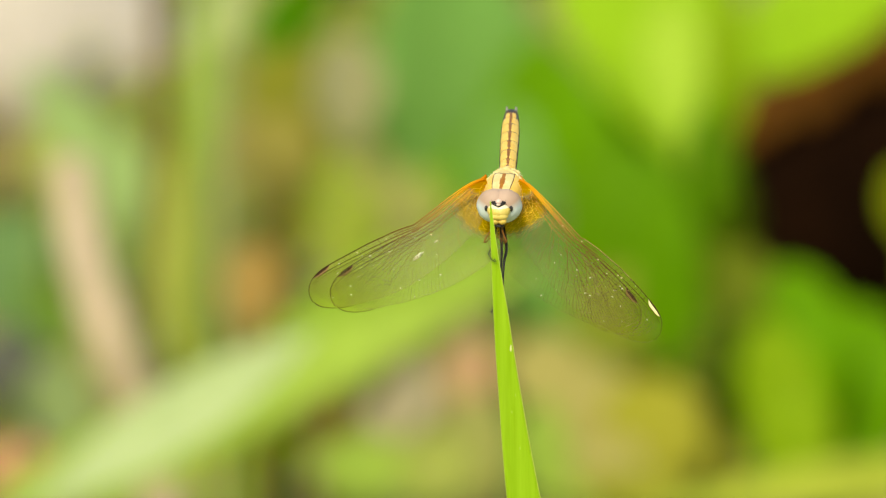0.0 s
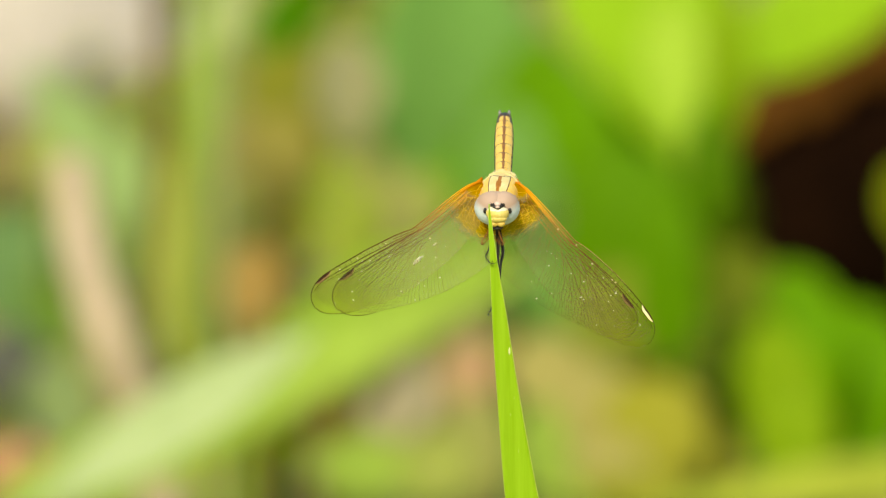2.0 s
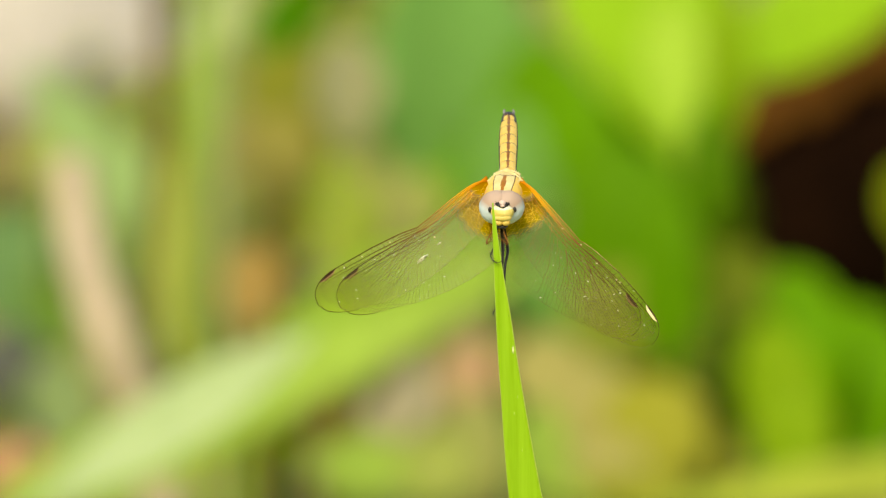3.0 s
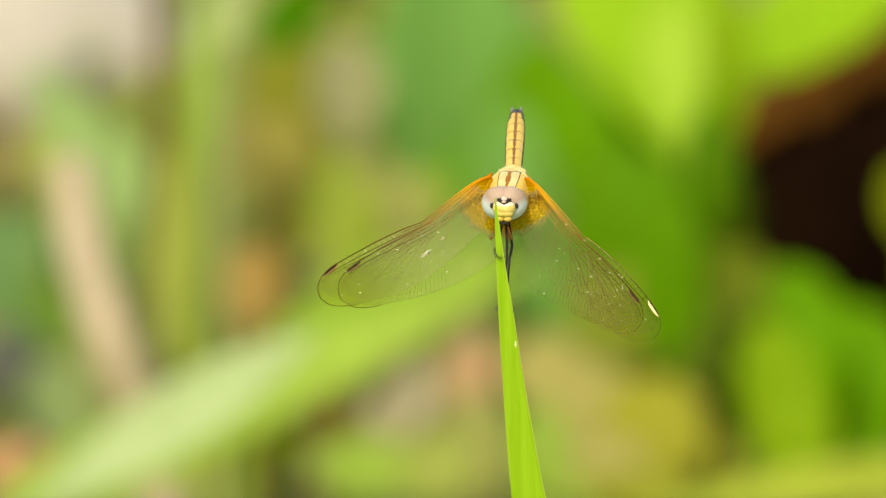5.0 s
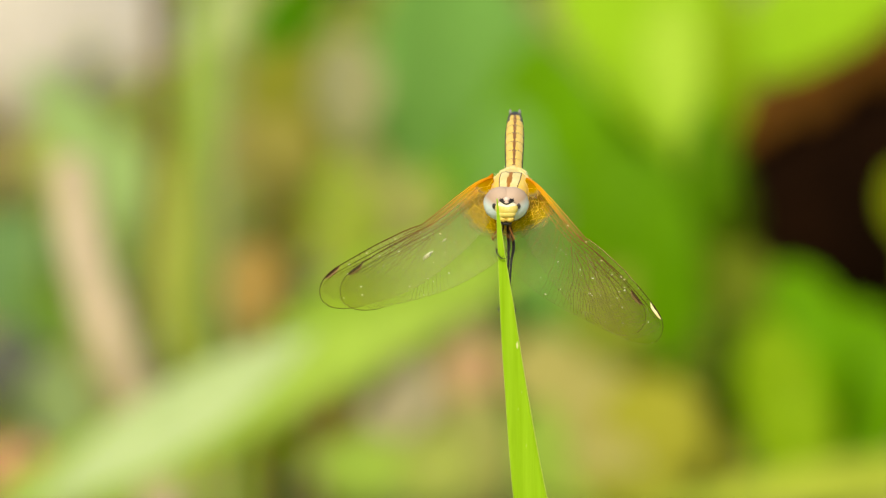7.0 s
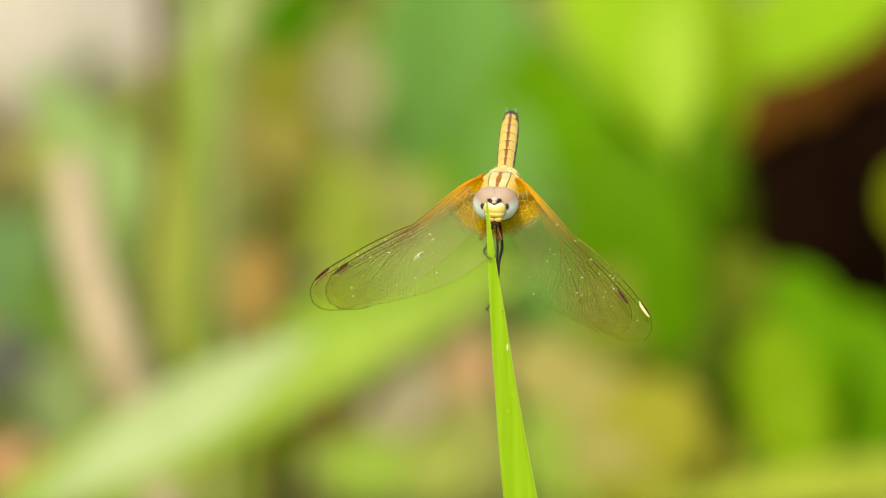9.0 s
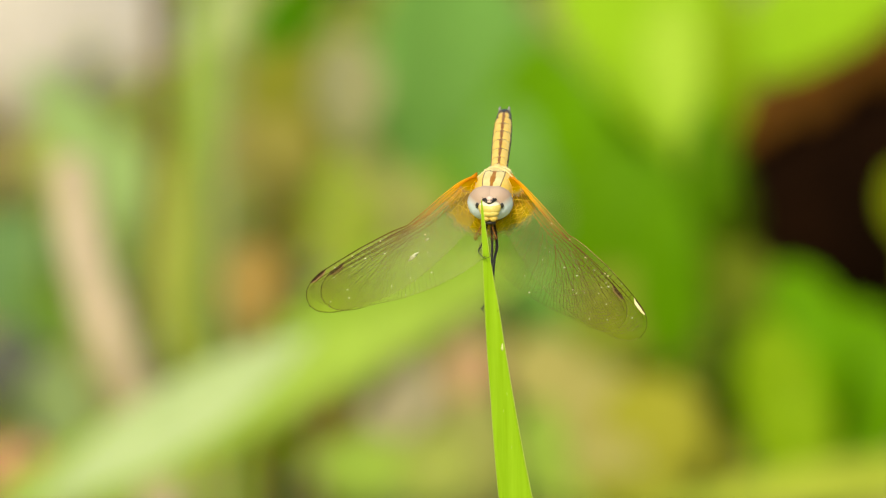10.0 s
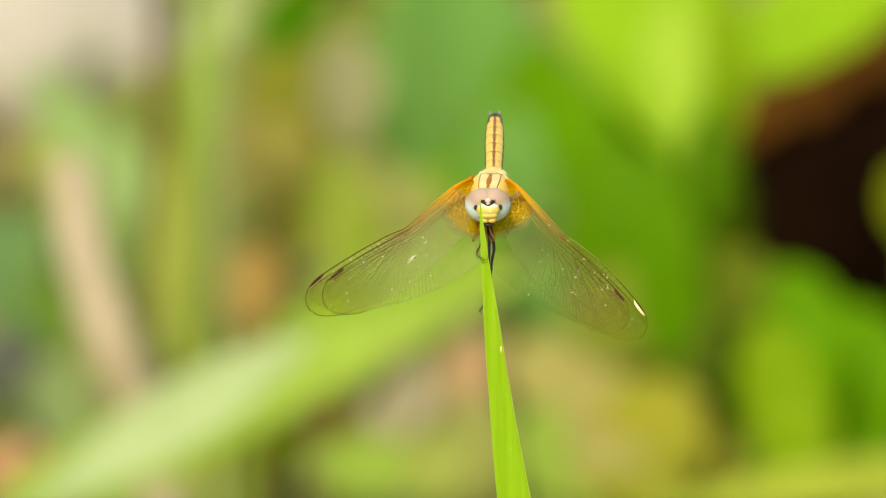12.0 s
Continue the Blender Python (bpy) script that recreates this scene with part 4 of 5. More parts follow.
    rail(0.15, 0.03, 0.95, 0.07, 0.03, w0=0.07)
    # cross veins between the rails, closer past the middle joint of the rim
    for w0, w1, first in ((0.0, 0.05, 0.06), (0.05, 0.095, 0.08), (0.095, 0.15, 0.14), (0.0, 0.095, 0.53)):
        u = first
        while u < (0.5 if (w0, w1) == (0.0, 0.05) else 0.83 if w1 < 0.1 else 0.94):
            pieces.append(tube([place(u, w0), place(u + 0.004 * (rnd.random() - 0.5), w1)], 0.000026, 3))
            u += 0.82 / length * rnd.uniform(0.8, 1.25)
    if fore and side > 0:  # a golden glint painted on the leading rim past its middle joint
        v, f = tube([place(0.42 + 0.33 * k / 16, 0.0) + body(*(normal * 0.03)) for k in range(17)], (0.00005, 0.000025), 5)
        part("edge_glint", mesh_of("edge_glint", v, f, RIM_GLINT), ob, "golden glint painted on the leading edge")
    # the fan: main rays first, then those that start between them further out
    count = 48
    starts = {}
    for i in range(1, count + 1):
        level = 0.14 if i % 8 == 0 else 0.26 if i % 4 == 0 else 0.44 if i % 2 == 0 else 0.60
        starts[i] = level + 0.05 * (rnd.random() - 0.5)
        n = 22
        pts = [ray(i / count, starts[i] + (1 - starts[i]) * k / n) for k in range(n + 1)]
        thick = (0.050 if i % 8 == 0 else 0.028 if i % 4 == 0 else 0.020) * (1.35 if side > 0 else 1.0) * float(np.interp(i / count, [0, 0.35, 0.6, 1], [1.1, 0.95, 0.5, 0.36]))
        pieces.append(tube(pts, (thick * 0.001, 0.000014), 4))
    starts[0] = 0.0
    for i in range(0, count):
        for gap in (1, 2, 4, 8):  # cross veins
            j = i + gap
            if j > count or i % gap or (gap > 1 and j % gap):
                continue
            lo = max(starts[i], starts[j], 0.12)
            hi = min([starts[m] for m in range(i + 1, j)], default=1.0)
            reach = (ray(i / count, 1.0) - ray(i / count, 0.0)).length
            step = (0.00062 if i < count * 0.5 else 0.0011) / reach
            t = lo + step * rnd.random()
            while t < min(hi + 0.01, 0.985):
                a, b = ray(i / count, t), ray(j / count, t + 0.4 * step * (rnd.random() - 0.5))
                if (a - b).length > 0.00016:
                    fine.append(tube([a, b], float(np.interp(i / count, [0, 0.4, 0.6, 1], [0.000027, 0.000022, 0.000012, 0.000008])) * (1.15 if side > 0 else 0.82), 3))
                t += step * rnd.uniform(0.7, 1.3)
    v, f = joined(pieces)
    tagged(part("vein_net", mesh_of("vein_net", v, f, VEIN), ob), "fine brown net, orange at the root", kind="stuff")
    v, f = joined(fine)
    tagged(part("cross_vein_net", mesh_of("cross_vein_net", v, f, GOLD), ob), "fine golden net between the veins", kind="stuff")
    # the coarse net of cells near the joint: bricks pulled about into uneven polygons
    nu, nw = (6, 5) if fore else (19, 13)
    u_end = 0.24
    knots, cells = {}, []
    for i in range(nu + 1):
        for k in range(nw + 1):
            pull = 0.3 if (i + k) % 2 else -0.3
            w = 0.14 + 0.86 * (k + 0.8 * (rnd.random() - 0.5)) / nw
            knots[i, k] = place(0.015 + u_end * (i + pull + 0.75 * (rnd.random() - 0.5)) / nu, min(1.0, max(0.1, w)))
    for (i, k), p in knots.items():
        ends = [(i, k + 1)]
        if (i + k) % 2 == 1:
            ends.append((i + 1, k))
        for q in ends:
            if q in knots:
                if ((p + knots[q]) / 2 - heart).length < (0.0036 if fore else 0.0056):
                    cells.append(tube([p, knots[q]], 0.000028 if fore else 0.000034, 3))
    if not fore:
        for q in range(7):
            w = 0.20 + 0.11 * q
            cells.append(tube([place(0.004 + (0.02 + 0.20 * (1 - q / 9)) * t, 0.12 + (w - 0.12) * t ** 0.8) for t in (0, 0.2, 0.4, 0.6, 0.8, 1)], (0.000085, 0.00004), 4))
    v, f = joined(cells)
    tagged(part("cell_net", mesh_of("cell_net", v, f, CELL), ob), "coarse golden net at the wing root", kind="stuff")
    # pale specks of dust and dew caught on the film
    for _ in range(14):
        u, w, r = rnd.uniform(0.35, 0.92), rnd.uniform(0.02, 0.97), rnd.uniform(0.00003, 0.00008)
        v, f = blob((0, 0, 0), (r * rnd.uniform(0.7, 2.6), r * 0.4, r * rnd.uniform(0.6, 1.6)), 6, 8, lambda d: 1 + 0.5 * noise.noise(d * 3))
        part("dust_speck", mesh_of("dust_speck", v, f, DUST), ob, at=place(u, w) + body(*(normal * 0.05)))
    if side < 0:
        v, f = blob((0, 0, 0), ((0.00075 if fore else 0.0003), 0.00003, (0.00022 if fore else 0.00012)), 12, 18, lambda d: 1 + 0.8 * noise.noise(d * 2.5), Matrix.Rotation(radians(-40), 3, "Y"))
        part("dust_smear", mesh_of("dust_smear", v, f, DUST), ob, at=place(0.465, 0.62) if fore else place(0.40, 0.30))
    # brighter grains on the fore wings: dust, with its glints painted on
    grains = ((0.303, 0.10), (0.42, 0.06), (0.535, 0.14), (0.655, 0.11), (0.675, 0.10)) if side > 0 else ((0.55, 0.06), (0.358, 0.39), (0.70, 0.05))
    for u, w in grains if fore else ():
        r = rnd.uniform(0.00007, 0.00011)
        v, f = blob((0, 0, 0), (r * 1.5, 0.00004, r), 6, 8, lambda d: 1 + 0.6 * noise.noise(d * 3))
        part("glint_grain", mesh_of("glint_grain", v, f, GRAIN), ob, at=place(u, w) + body(*(normal * 0.05)))
    # stigma: a thick dark cell behind the leading rim
    u0, u1 = (0.84, 0.935) if fore else (0.805, 0.9)
    n, sv, sf, tone = 12, [], [], []
    for lift in (0.05, -0.05):
        for k in range(n + 1):
            t = k / n
            wide = 0.084 * max(0.12, 1 - abs(2 * t - 1) ** 3.5)
            for w in (0.0, 0.3 if fore and side > 0 else 0.56, 1.0):
                sv.append(place(u0 + (u1 - u0) * t, w * wide + 0.004) + body(*(normal * lift)))
    m = 3 * (n + 1)
    for k in range(n):
        for c in (0, 1):
            a = 3 * k + c
            sf += [(a, a + 1, a + 4, a + 3), (m + a, m + a + 3, m + a + 4, m + a + 1)]
            tone += [c, c]
        for a in (3 * k, 3 * k + 2):
            sf.append((a, a + 3, m + a + 3, m + a))
            tone.append(0)
    for a in (0, 3 * n):
        sf += [(a, a + 1, m + a + 1, m + a), (a + 1, a + 2, m + a + 2, m + a + 1)]
        tone += [0, 0]
    # cream on the right fore wing paints a bright reflection on its stigma
    sheen = CREAM if fore and side > 0 else STIGMA_PALE
    part("stigma", mesh_of("stigma", sv, sf, [STIGMA, sheen], tone), ob, "dark brown cell with a paler hind edge near the wing tip")
    return ob


def dragonfly():
    ob = thing("dragonfly", "yellow and brown dragonfly on a grass blade, clear wings drooped", "dragonfly", FOOT)
    # thorax: striped cream box, sloping up behind the head
    line = [body(0.60 + 1.12 * t, 5.2 + 9.3 * t, 6.45 + 3.9 * t - 0.2 * math.sin(math.pi * t)) for t in np.linspace(0, 1, 41)]

    def chest(t):
        q = math.sin(math.pi * (0.14 + 0.72 * t)) ** 0.55
        return 0.00268 * q, 0.0029 * q

    def chest_paint(t, a):
        d = abs(a)
        if t < 0.66 and d < 6.4 - 22 * (t - 0.36) ** 2:
            return 4
        if abs(t - 0.63 - 0.0016 * d) < 0.014 and d < 50:
            return 2
        if 27 < d < 31 or 88 < d < 93:
            return 2
        if 120 < d:
            return 3
        return 0 if d < 29 else 1

    thorax = part("thorax", paint_loft("thorax", line, chest, [CREAM, AMBER, BROWN, BLACK, ORANGE], chest_paint, 144, 2.8), ob, "cream thorax with brown stripes and pale hair")
    # wing bases: pale knobs and ridges across the back
    def on_back(t, a, lift=1.0):
        w, h = chest(t)
        a = radians(a)
        k2 = (abs(math.sin(a)) ** 2.8 + abs(math.cos(a)) ** 2.8) ** (-1 / 2.8)
        return line[int(t * 40)] + Vector((math.sin(a) * w * k2, 0, 0)) + Vector((0, -0.13, 0.99)) * (math.cos(a) * h * k2 * lift)

    for ends, r in ((((0.64, -52), (0.74, -26), (0.86, -4)), 0.17), (((0.64, 52), (0.74, 26), (0.86, 4)), 0.17), (((0.90, -50), (0.94, -24), (0.96, 0)), 0.18), (((0.90, 50), (0.94, 24), (0.96, 0)), 0.18)):
        v, f = tube(smooth_line([on_back(*e) for e in ends], 5), (r * 0.0014, r * 0.0009), 10)
        part("wing_base", mesh_of("wing_base", v, f, CREAM), thorax, "pale ridge under the wing joint")
    v, f = blob(on_back(0.88, 0), (0.00062, 0.0006, 0.0004), 10, 14)
    part("back_knob", mesh_of("back_knob", v, f, CREAM), thorax)
    rnd = random.Random(4)
    hairs = []
    for _ in range(420):
        t, a = rnd.uniform(0.25, 1.0), radians(rnd.choice((-1, 1)) * rnd.uniform(0, 80))
        if t < 0.8 and abs(a) < 0.6:
            continue
        i = min(40, int(t * 40))
        w, h = chest(t)
        p = line[i] + Vector((math.sin(a) * w, 0, 0)) + Vector((0, -0.13, 0.99)) * (math.cos(a) * h)
        d = Vector((math.sin(a), rnd.uniform(-0.5, 0.5), math.cos(a))).normalized()
        hairs.append(tube([p, p + d * rnd.uniform(0.0002, 0.0007)], (0.000018, 0.000006), 3))
    v, f = joined(hairs)
    tagged(part("hair_coat", mesh_of("hair_coat", v, f, HAIR), thorax), "short pale hairs", kind="stuff")

    # abdomen: ringed segments, dark line along the back, dark tip
    start, stop = Vector((1.72, 14.0, 11.1)), Vector((2.38, 36.8, 19.75))
    abdomen = part("abdomen", mesh_of("abdomen", *blob((0, 0, 0), (0.0014, 0.0013, 0.0013), 12, 20), YELLOW), ob, "yellow abdomen with dark rings and a black tip", at=body(*start))
    cuts = [0, 0.06, 0.16, 0.30, 0.44, 0.58, 0.71, 0.82, 0.90, 0.96]

    def girth(t):
        w = float(np.interp(t, [0, 0.08, 0.25, 0.5, 0.7, 0.85, 1], [1.20, 1.16, 1.22, 1.31, 1.28, 1.13, 0.88]))
        return w * 0.001, w * 0.00088

    for i in range(9):
        t0, t1 = cuts[i], cuts[i + 1]
        pts = [body(*(start.lerp(stop, t0 + (t1 - t0) * k / 12))) - body(*start) for k in range(13)]

        def half(t, t0=t0, t1=t1):
            w, h = girth(t0 + (t1 - t0) * t)
            s = 1 - 0.035 * (abs(2 * t - 1) ** 6)
            return w * s, h * s

        def tone(t, a, i=i):
            d = abs(a)
            if i == 8:
                return 4 if 14 < d < 42 and t < 0.5 else 2
            if i == 7:
                return 0 if 9 < d < 40 and t < 0.9 else 1 if d < 9 else 2
            half_line = 6 + 6 * t
            if t > 0.92:
                return 4
            if half_line - 4 < d < half_line or d < 1.6:
                return 1
            if d < half_line:
                return 3
            return 2 if d > 65 - 5 * t else 0

        part("segment", paint_loft("segment", pts, half, [AMBER, TAWNY, BLACK, ORANGE, BROWN], tone, 120), abdomen, "black tip segment" if i >= 7 else "")
    for s in (-1, 1):
        a = start.lerp(stop, 0.955) + Vector((0.50 * s, 0, 0.35))
        v, f = tube(smooth_line([body(*(a + Vector(q))) - body(*start) for q in ((0, 0, 0), (0.14 * s, 0.7, 0.42), (0.10 * s, 1.3, 0.72))], 4), (0.00027, 0.00012), 8)
        part("tail_appendage", mesh_of("tail_appendage", v, f, ASH), abdomen, "short grey appendage")

    # head, hung at the neck so that it can turn
    neck = Vector((0.40, 3.9, 7.0))
    v, f = blob((0, 0, 0), (0.0019, 0.0013, 0.0019), 16, 24)
    head = part("head", mesh_of("head", v, f, CREAM), ob, "round head with huge eyes and a yellow face", at=body(*neck))
    for s in (-1, 1):
        push = lambda d: 1 + 0.03 * noise.noise(d * 2)
        v, f = blob(body(0.80 * s, 0.0, 0.05), (0.00222, 0.0020, 0.00226), 26, 36, push, Matrix.Rotation(radians(20 * s), 3, "Y"))
        eye = part("eye", mesh_of("eye", v, f, EYE), head, "compound eye, pinkish brown above, bluish white below")
        v, f = blob(body(1.64 * s, -1.92, -0.35), (0.00026, 0.00018, 0.00040), 8, 12)
        part("eye_spot", mesh_of("eye_spot", v, f, SPOT), eye)
    v, f = blob(body(0.0, -0.1, 1.75), (0.0009, 0.0011, 0.00048), 14, 20)
    part("crown", mesh_of("crown", v, f, EYE), head)
    v, f = blob(body(0.0, -2.22, 0.52), (0.00060, 0.0005, 0.00040), 14, 20, lambda d: 1 - 0.22 * abs(d.x))
    part("vertex", mesh_of("vertex", v, f, PINK), head, "pink knob between the eyes")
    v, f = tube(smooth_line([body(-0.84, -2.24, 0.46), body(-0.5, -2.55, 0.22), body(0, -2.70, 0.0), body(0.5, -2.55, 0.22), body(0.84, -2.24, 0.46)], 5), 0.00020, 10)
    part("forehead_band", mesh_of("forehead_band", v, f, BLACK), head, "dark band over the face")
    v, f = blob(body(0.0, -2.82, 0.12), (0.00030, 0.00016, 0.00017), 10, 14)
    part("brow_spot", mesh_of("brow_spot", v, f, PINK), head, "pink spot in the dark band")
    for sx in (-1, 1):
        v, f = blob(body(0.55 * sx, -2.20, 0.38), (0.00030, 0.00042, 0.00026), 10, 14, turn=Matrix.Rotation(radians(35 * sx), 3, "Y"))
        part("temple", mesh_of("temple", v, f, BLACK), head, "black spot beside the knob")
    notch = lambda d: 1 - 0.17 * math.exp(-(d.x / 0.22) ** 2) * max(0, d.z) ** 0.7 + 0.10 * abs(d.x * d.z) * (d.z > 0)
    v, f = blob(body(0.0, -1.98, -0.72), (0.00152, 0.00092, 0.00104), 30, 44, notch)
    tone = [1 if i // 44 < 10 else 0 for i in range(len(f))]
    part("forehead", mesh_of("forehead", v, f, [FACE, PALE_FACE], tone), head, "pale yellow two-lobed forehead, whitish above")
    v, f = blob(body(0.0, -2.0, -1.36), (0.00128, 0.00076, 0.00062), 20, 30, lambda d: 1 - 0.10 * math.exp(-(d.x / 0.12) ** 2))
    part("face_plate", mesh_of("face_plate", v, f, FACE), head)
    for sx in (-1, 1):
        v, f = blob(body(0.46 * sx, -1.72, -1.98), (0.00062, 0.00062, 0.0005), 14, 22)
        part("lip", mesh_of("lip", v, f, AMBER), head)
    v, f = blob(body(0.0, -1.2, -2.55), (0.0008, 0.0007, 0.0003), 12, 18)
    part("jaw", mesh_of("jaw", v, f, BLACK), head)
    for s in (-1, 1):
        v, f = tube(smooth_line([body(0.62 * s, -2.3, 0.42), body(0.8 * s, -2.8, 0.5), body(0.95 * s, -3.1, 0.75)], 4), (0.000035, 0.000012), 6)
        part("antenna", mesh_of("antenna", v, f, BLACK), head)
    v, f = tube([body(*(neck + Vector((0, 0.8, 0)))), body(0.5, 6.2, 6.9)], (0.0009, 0.0013), 14)
    part("neck", mesh_of("neck", v, f, YELLOW), ob)

    # legs: dark, folded round the blade
    legs = (
        ((0.2, 5.6, 5.0), (-0.5, 2.6, 3.9), (-1.35, 0.9, 2.4), (-1.2, 0.2, 2.2), (-0.5, -0.5, 2.9), (0.0, -0.6, 3.0)),
        ((0.9, 5.6, 5.0), (1.0, 2.6, 3.7), (1.5, 0.9, 2.3), (1.3, 0.2, 2.2), (0.7, -0.45, 2.7), (0.2, -0.6, 2.9)),
        ((0.3, 7.2, 4.6), (-0.1, 3.8, 2.6), (-0.5, 0.9, 1.3), (-0.84, 0.15, 0.7), (-0.6, -0.36, 0.1), (-0.1, -0.44, -0.35), (0.45, -0.4, -0.3)),
        ((1.0, 7.2, 4.6), (1.0, 3.4, 2.6), (0.95, 1.2, 1.3), (0.85, 0.1, 0.3), (0.5, -0.45, -0.3)),
        ((0.8, 9.0, 4.4), (0.9, 5.4, 0.2), (0.55, 3.4, -3.6), (0.1, 3.1, -6.0), (-0.45, 2.2, -7.1), (-0.35, 1.6, -7.3)),
        ((1.1, 9.0, 4.4), (1.55, 5.2, 1.4), (1.2, 3.4, -0.6), (1.05, 3.0, -3.6), (1.2, 3.0, -5.8), (1.8, 2.3, -7.2), (1.6, 1.7, -7.4)),
    )
    for i, points in enumerate(legs):
        line = smooth_line([body(*p) for p in points], 5)
        pieces = [tube(line, ((0.00010, 0.00010, 0.00013, 0.00013, 0.00019, 0.00024)[i], 0.00003), 8)]
        for k in range(4, len(line) - 3):
            d = (line[k + 1] - line[k]).normalized().cross(Vector((0, 1, 0.2))).normalized()
            for s in (-1, 1):
                pieces.append(tube([line[k], line[k] + d * (0.0004 * s) + (line[k + 1] - line[k]) * 0.6], (0.000022, 0.000008), 3))
        v, f = joined(pieces)
        part("leg", mesh_of("leg", v, f, TAWNY if i < 2 else BLACK), ob, "thin brown bristly leg" if i < 2 else "thin black bristly leg")

    wings = {}
    for key, name, root, tip, fore, side, seed in WINGS:
        wings[key] = wing(ob, name, root, tip, 0, fore, side, seed)
    return ob, head, wings


WINGS = (
    ("left_fore", "fore_wing", (-1.425, 8.25, 10.95), (-24.9, -3.1, -4.65), True, -1, 1),
    ("left_hind", "hind_wing", (-1.125, 11.25, 11.1), (-22.0, -1.0, -5.3), False, -1, 2),
    ("right_fore", "fore_wing", (3.6, 8.25, 10.8), (22.15, -3.1, -9.9), True, 1, 3),
    ("right_hind", "hind_wing", (3.375, 11.25, 10.95), (19.25, -1.0, -8.9), False, 1, 4),
)
blade = perch()
insect, insect_head, insect_wings = dragonfly()


# ---- what moves: the blade sways on its root, the insect rides on it, turns, shifts its wings and its head ----
def motions():
    # seconds, sway to the side and away in metres, turn about x, y, z in degrees
    sway = [
        (0, 0, -0, 0, -0, 0),
        (0.3, -0.00045, -0.00058, 0.44, 0.52, 0.07),
        (0.4, -0.00082, -0.00116, 0.57, -0.03, -2.58),
        (0.5, -0.00094, -0.00123, 0.71, 0.19, -2.39),
        (0.7, -0.0003, -0.00029, 0.32, 0.57, -0.46),
        (0.8, 7e-05, 0.00058, 0.11, 0.38, -0.93),
        (0.9, 0.00022, 0.00116, -0.09, 0.19, -1.4),
        (1, -1e-05, 0.00168, -0.29, 0.43, -0.25),
        (1.3, -0.00103, 0.00026, -0.17, 0.45, 0.5),
        (1.5, -0.00054, -0.00068, -0.09, 0.46, 1),
        (1.7, 0.00012, -0.00088, -0.14, 0.41, 0.94),
        (2, -0.0004, -0.00118, -0.22, 0.34, 0.85),
        (2.5, 0.00069, -0.00065, -0.25, 0.53, 0.62),
        (3, 0.00024, -0.00072, -0.22, 0.46, 0.95),
        (3.2, 2e-05, -0.00188, -0.26, 0.62, 1.49),
        (4.8, 0.00097, 0.00185, -0.59, 0.25, -0.38),
        (5, 0.00075, 0.00158, -0.62, 0.41, 0.15),
        (5.5, 0.00151, 0.00205, -0.78, 0.52, 0.11),
        (6, 0.00096, -0.0013, -0.37, 0.68, 2.15),
        (6.5, 0.00013, -0.00206, -0.43, 0.58, 2.07),
        (7, 0.00104, 0.00138, -1.05, 0.56, 0.91),
        (7.2, 0.0006, 0.0011, -1.04, 0.49, 0.7),
        (8.8, -0.00079, 0.00087, -0.87, -0.36, -1.98),
        (8.9, -0.0006, 0.00116, -0.85, -0.7, -3.23),
        (9, -0.00064, 0.00137, -0.85, -0.08, -0.89),
        (9.5, -0.0018, 0.00202, -1.12, -0.17, -0.59),
        (9.8, -0.00098, 0.00174, -0.82, -0.69, -1.89),
        (9.9, -0.00123, 0.00174, -0.7, -1.05, -3.03),
        (10, -0.00132, 0.00164, -0.64, -0.47, -0.64),
        (10.5, -0.00148, 0.00067, -1.14, -0.3, 1.15),
        (10.7, -0.00081, 0.0009, -1.16, -0.37, 0.78),
        (11, -0.0013, 0.00125, -1.2, -0.47, 0.22),
        (11.5, -0.00178, 0.00171, -1.37, -0.47, 0.38),
        (12, -0.00157, 0.00073, -1.18, -0.34, 0.85),
    ]
    reach = FOOT.z - ROOT.z
    # seconds, sway of the blade to the side and away at the claws
    bend = [
        (0, 0, -0), (0.3, -0.00045, -0.00058), (0.4, -0.00082, -0.00116), (0.5, -0.00065, -0.00074), (0.7, -0.0003, -0.00029), (0.8, 7e-05, 0.00058),
        (0.9, 0.00022, 0.00116), (1, 0, 0.00177), (1.3, -0.00095, 0.00044), (1.5, -0.00042, -0.00045), (1.7, 0.00027, -0.0008), (2, -0.00019, -0.00133), (2.5, 0.00073, -0.00074), (3, 0.00031, -0.00089),
        (3.2, 2e-05, -0.00188), (4.8, 0.00097, 0.00185), (5, 0.00065, 0.00177), (5.5, 0.00138, 0.00192), (6, 0.00088, -0.00103), (6.5, 0, -0.00163),
        (7, 0.00088, 0.00118), (7.2, 0.0006, 0.0011), (8.8, -0.00079, 0.00087), (8.9, -0.0006, 0.00116), (9, -0.00046, 0.00059), (9.5, -0.00161, 0.00118),
        (9.8, -0.00098, 0.00174), (9.9, -0.00123, 0.00174), (10, -0.00115, 0.00102), (10.5, -0.00122, -0.00015), (10.7, -0.00058, 0.00015), (11, -0.00111, 0.00059), (11.5, -0.00149, 0.00073),
        (12, -0.00134, -0),
    ]
    # the claws stay on the blade; what it sways further off lifts the body a little instead
    held = [float(np.interp(row[0], [r[0] for r in bend], [r[2] for r in bend])) for row in sway]
    walk(insect, [(t, Matrix.Translation(FOOT) @ pose(x, h, (y - h) * 0.268, a, b, c)) for (t, x, y, a, b, c), h in zip(sway, held)])
    walk(blade, [(t, Matrix.Translation(ROOT) @ pose(0, 0, 0, -math.degrees(y / reach), math.degrees(x / reach), 0)) for t, x, y in bend])
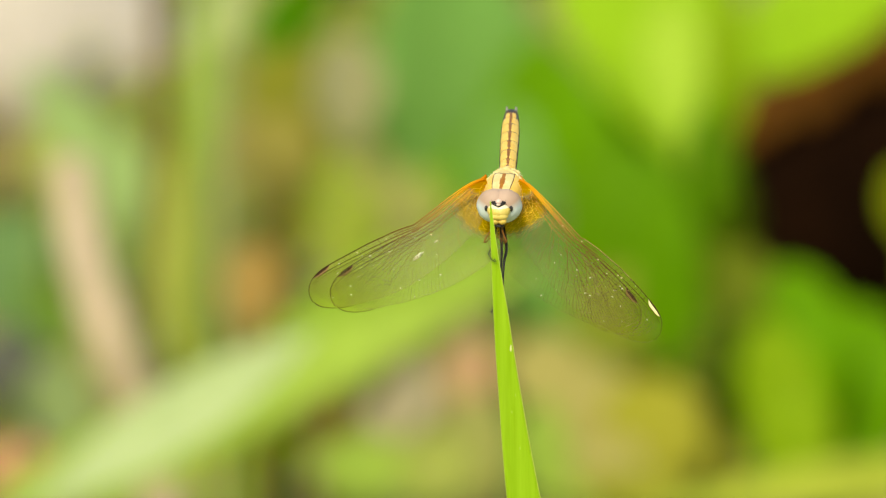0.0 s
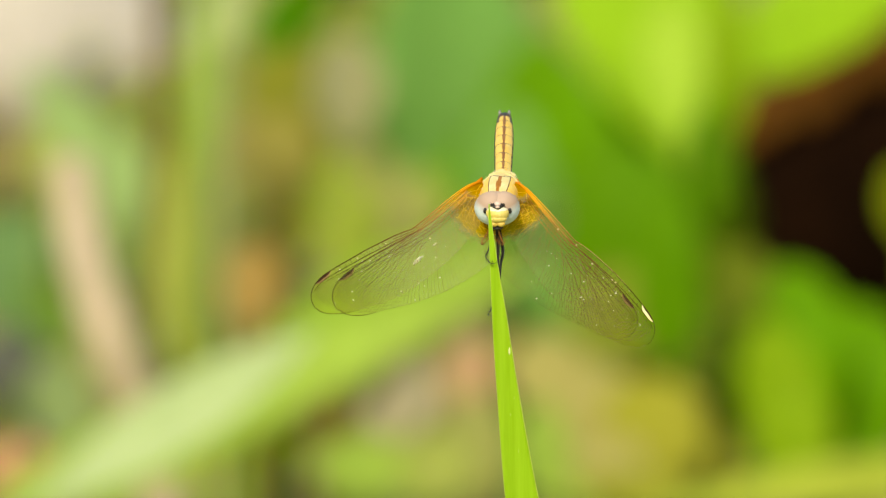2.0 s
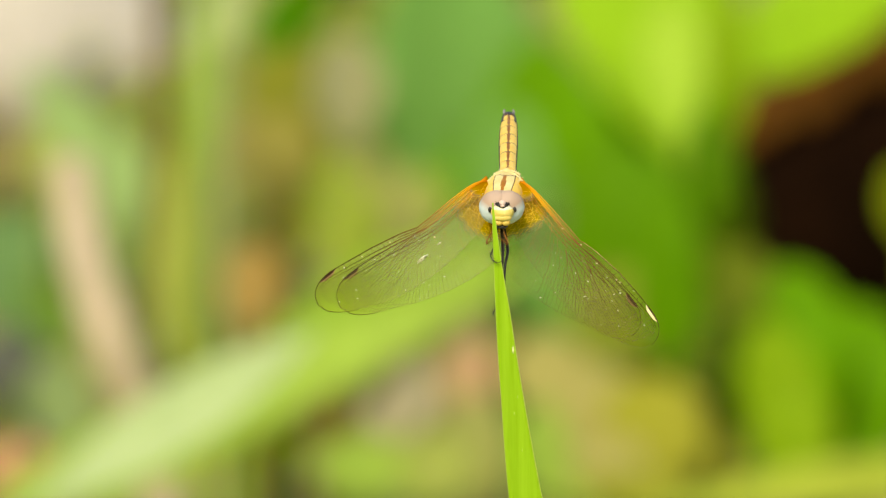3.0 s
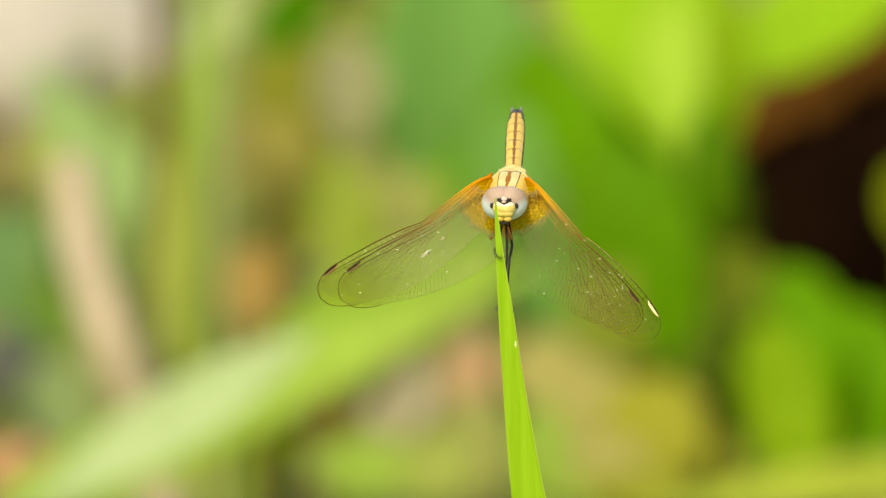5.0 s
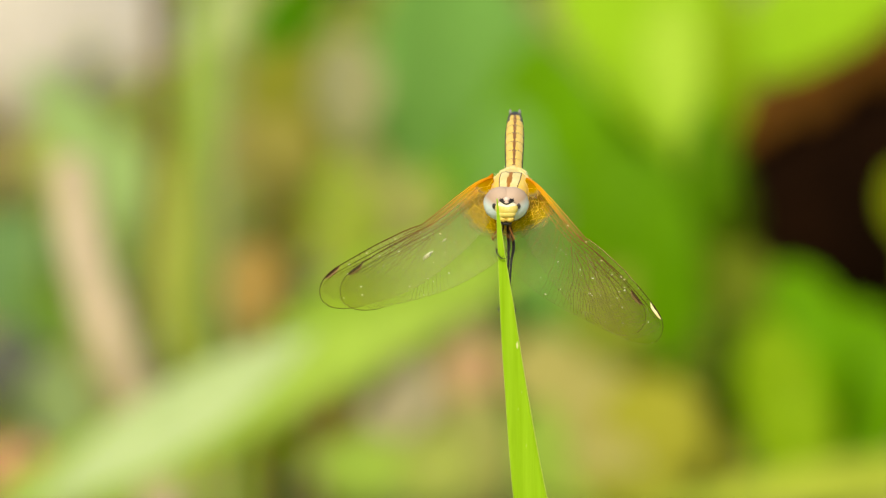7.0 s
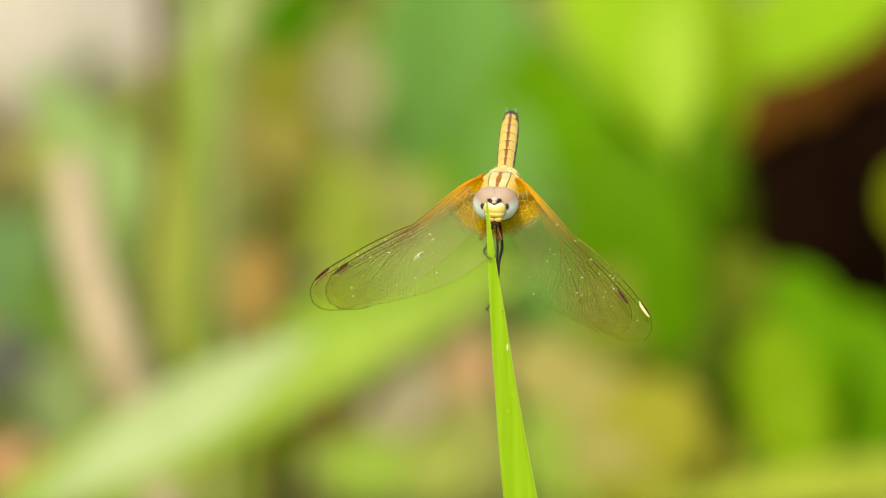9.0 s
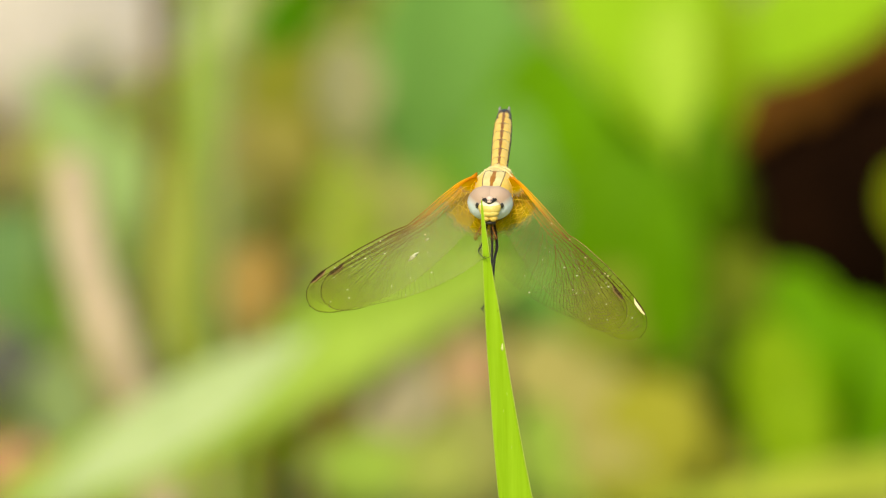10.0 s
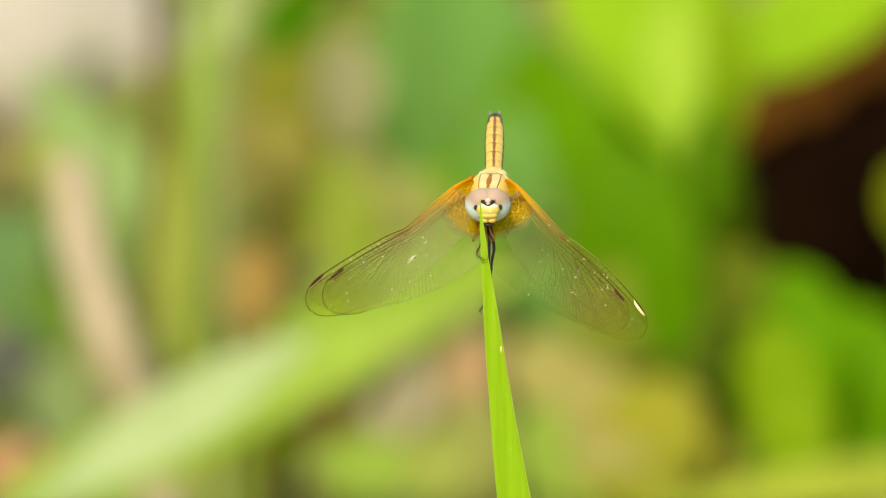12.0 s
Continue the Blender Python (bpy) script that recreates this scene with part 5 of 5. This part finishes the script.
    # wings: seconds and turn about x, y, z at the joint
    beats = {
        "left_fore": [(0, 0, -0, 0), (0.5, 0.1, 2.25, 3.06), (1, -0.02, -0.36, 1.81), (1.5, -0.02, -0.98, 1.35), (2, -0.03, -1.13, 1.64), (2.5, -0.02, -0.94, 1.15), (3, -0.03, -0.95, 1.49), (5, -0.02, -0.67, 1.19), (5.5, -0.01, -0.96, 0.71), (6, -0.02, -1.24, 0.9), (6.5, -0.01, -0.97, 0.73), (7, 0.01, -1.78, -0.02), (9, -0.06, -1.72, 2.08), (9.5, -0.06, -1.74, 2.02), (10.5, -0.07, -2.8, 1.81), (11, -0.05, -2.77, 1.31), (11.5, -0.07, -3.01, 1.65), (12, -0.07, -2.92, 1.71)],
        "left_hind": [(0, 0, -0, 0), (0.5, 0.05, 1.5, 2.09), (1, 0, 0.26, 1.22), (1.5, -0, 0.22, 2.22), (2, -0.01, 0.04, 2.47), (2.5, -0.01, -0.25, 1.23), (3, -0.02, -0.19, 2.1), (5, 0.01, 0.55, 1.53), (5.5, 0, 0.13, 0.55), (6, -0.01, 0.14, 2.5), (6.5, -0.01, 0, 2.07), (7, -0, -0.61, 0.52), (9, -0, -0.15, 0.19), (9.5, -0, -0.01, 0.76), (10, 0, -0.3, -0.01), (10.5, -0.02, -0.77, 1.11), (11, -0, -0.43, 0.23), (11.5, -0, -1.11, 0.29), (12, -0.01, -0.9, 0.95)],
        "right_fore": [(0, 0, -0, 0), (0.5, 0.03, 1.06, 1.82), (1, -0.03, 0.86, -1.94), (1.5, -0.01, 1.4, -0.63), (2, -0.02, 0.91, -1.21), (2.5, -0.03, 1.51, -1.13), (3, -0.02, 1.26, -1.09), (5, -0.03, 0.37, -2.8), (5.5, -0.05, 1.22, -2.2), (6, -0.03, 0.64, -2.05), (6.5, -0.03, 0.26, -2.79), (7, -0.03, 1.9, -1.27), (9, -0.02, 1.32, -0.91), (9.5, -0.02, 0.81, -1.49), (10, -0.02, 0.67, -1.77), (10.5, -0.01, 0.85, -1.01), (11, -0.02, 0.71, -1.65), (11.5, -0.01, 0.99, -0.89), (12, -0.01, 0.86, -1.02)],
        "right_hind": [(0, 0, -0, 0), (0.5, 0.08, 1.81, 3.24), (1, 0, 1.62, -0.12), (1.5, 0.01, 1.02, 0.4), (2, 0.04, 1.79, 1.41), (2.5, 0.02, 1.79, 0.37), (3, 0.02, 1.48, 0.48), (5, -0.01, 1.12, -0.47), (5.5, -0.02, 1.38, -0.88), (6, 0.08, 1.98, 2.72), (6.5, 0.01, 0.8, 0.72), (7, 0.03, 2.19, 0.7), (9, -0.01, 1.63, -0.47), (9.5, -0.01, 1.12, -0.5), (10, 0, -0.36, -2.32), (10.5, 0, 0.59, 0.22), (11, 0, -0.3, -1.62), (11.5, 0.02, 1.25, 0.63), (12, 0.01, 1.17, 0.66)],
    }
    for key, rows in beats.items():
        at = insect_wings[key].location.copy()
        walk(insect_wings[key], [(t, pose(*at, a, b, c)) for t, a, b, c in rows])
    # head: seconds, shift to the side in metres and turn about x (nod), y (tilt), z (look aside)
    nods = [
        (0, 0.0002, 0, 0, -3), (0.2, 0.0002, 0, 0, -2), (0.3, 0.0004, 5, 6, 12), (0.5, 0.0005, 6, 7, 15), (0.6, 0.0002, 2, 1, 7), (0.7, 0.0002, 0, 0, 0),
        (1.0, 0.00022, 0, 0, 0), (2.0, 0.00035, 0, 0, 0), (3.2, 0.0003, -1, 0, 1), (4.8, 0.00012, 0, 0, -2), (7.2, 0.0001, 0, 0, 0), (8.4, 0.0001, 0, 0, -2), (8.6, -0.0005, -14, -16, -14),
        (8.8, -0.0006, -17, -20, -15), (8.9, 0.00025, 0, 0, -3), (9.7, 0.00025, 0, 0, -3), (9.8, -0.0006, -14, -16, -20), (9.9, 0.00028, 0, 0, -3), (10.5, 0.0003, 0, 0, 0), (12, 0.00035, 0, 0, 0),
    ]
    at = insect_head.location.copy()
    walk(insect_head, [(t, pose(at.x + dx, at.y, at.z, a, b, c)) for t, dx, a, b, c in nods])


motions()
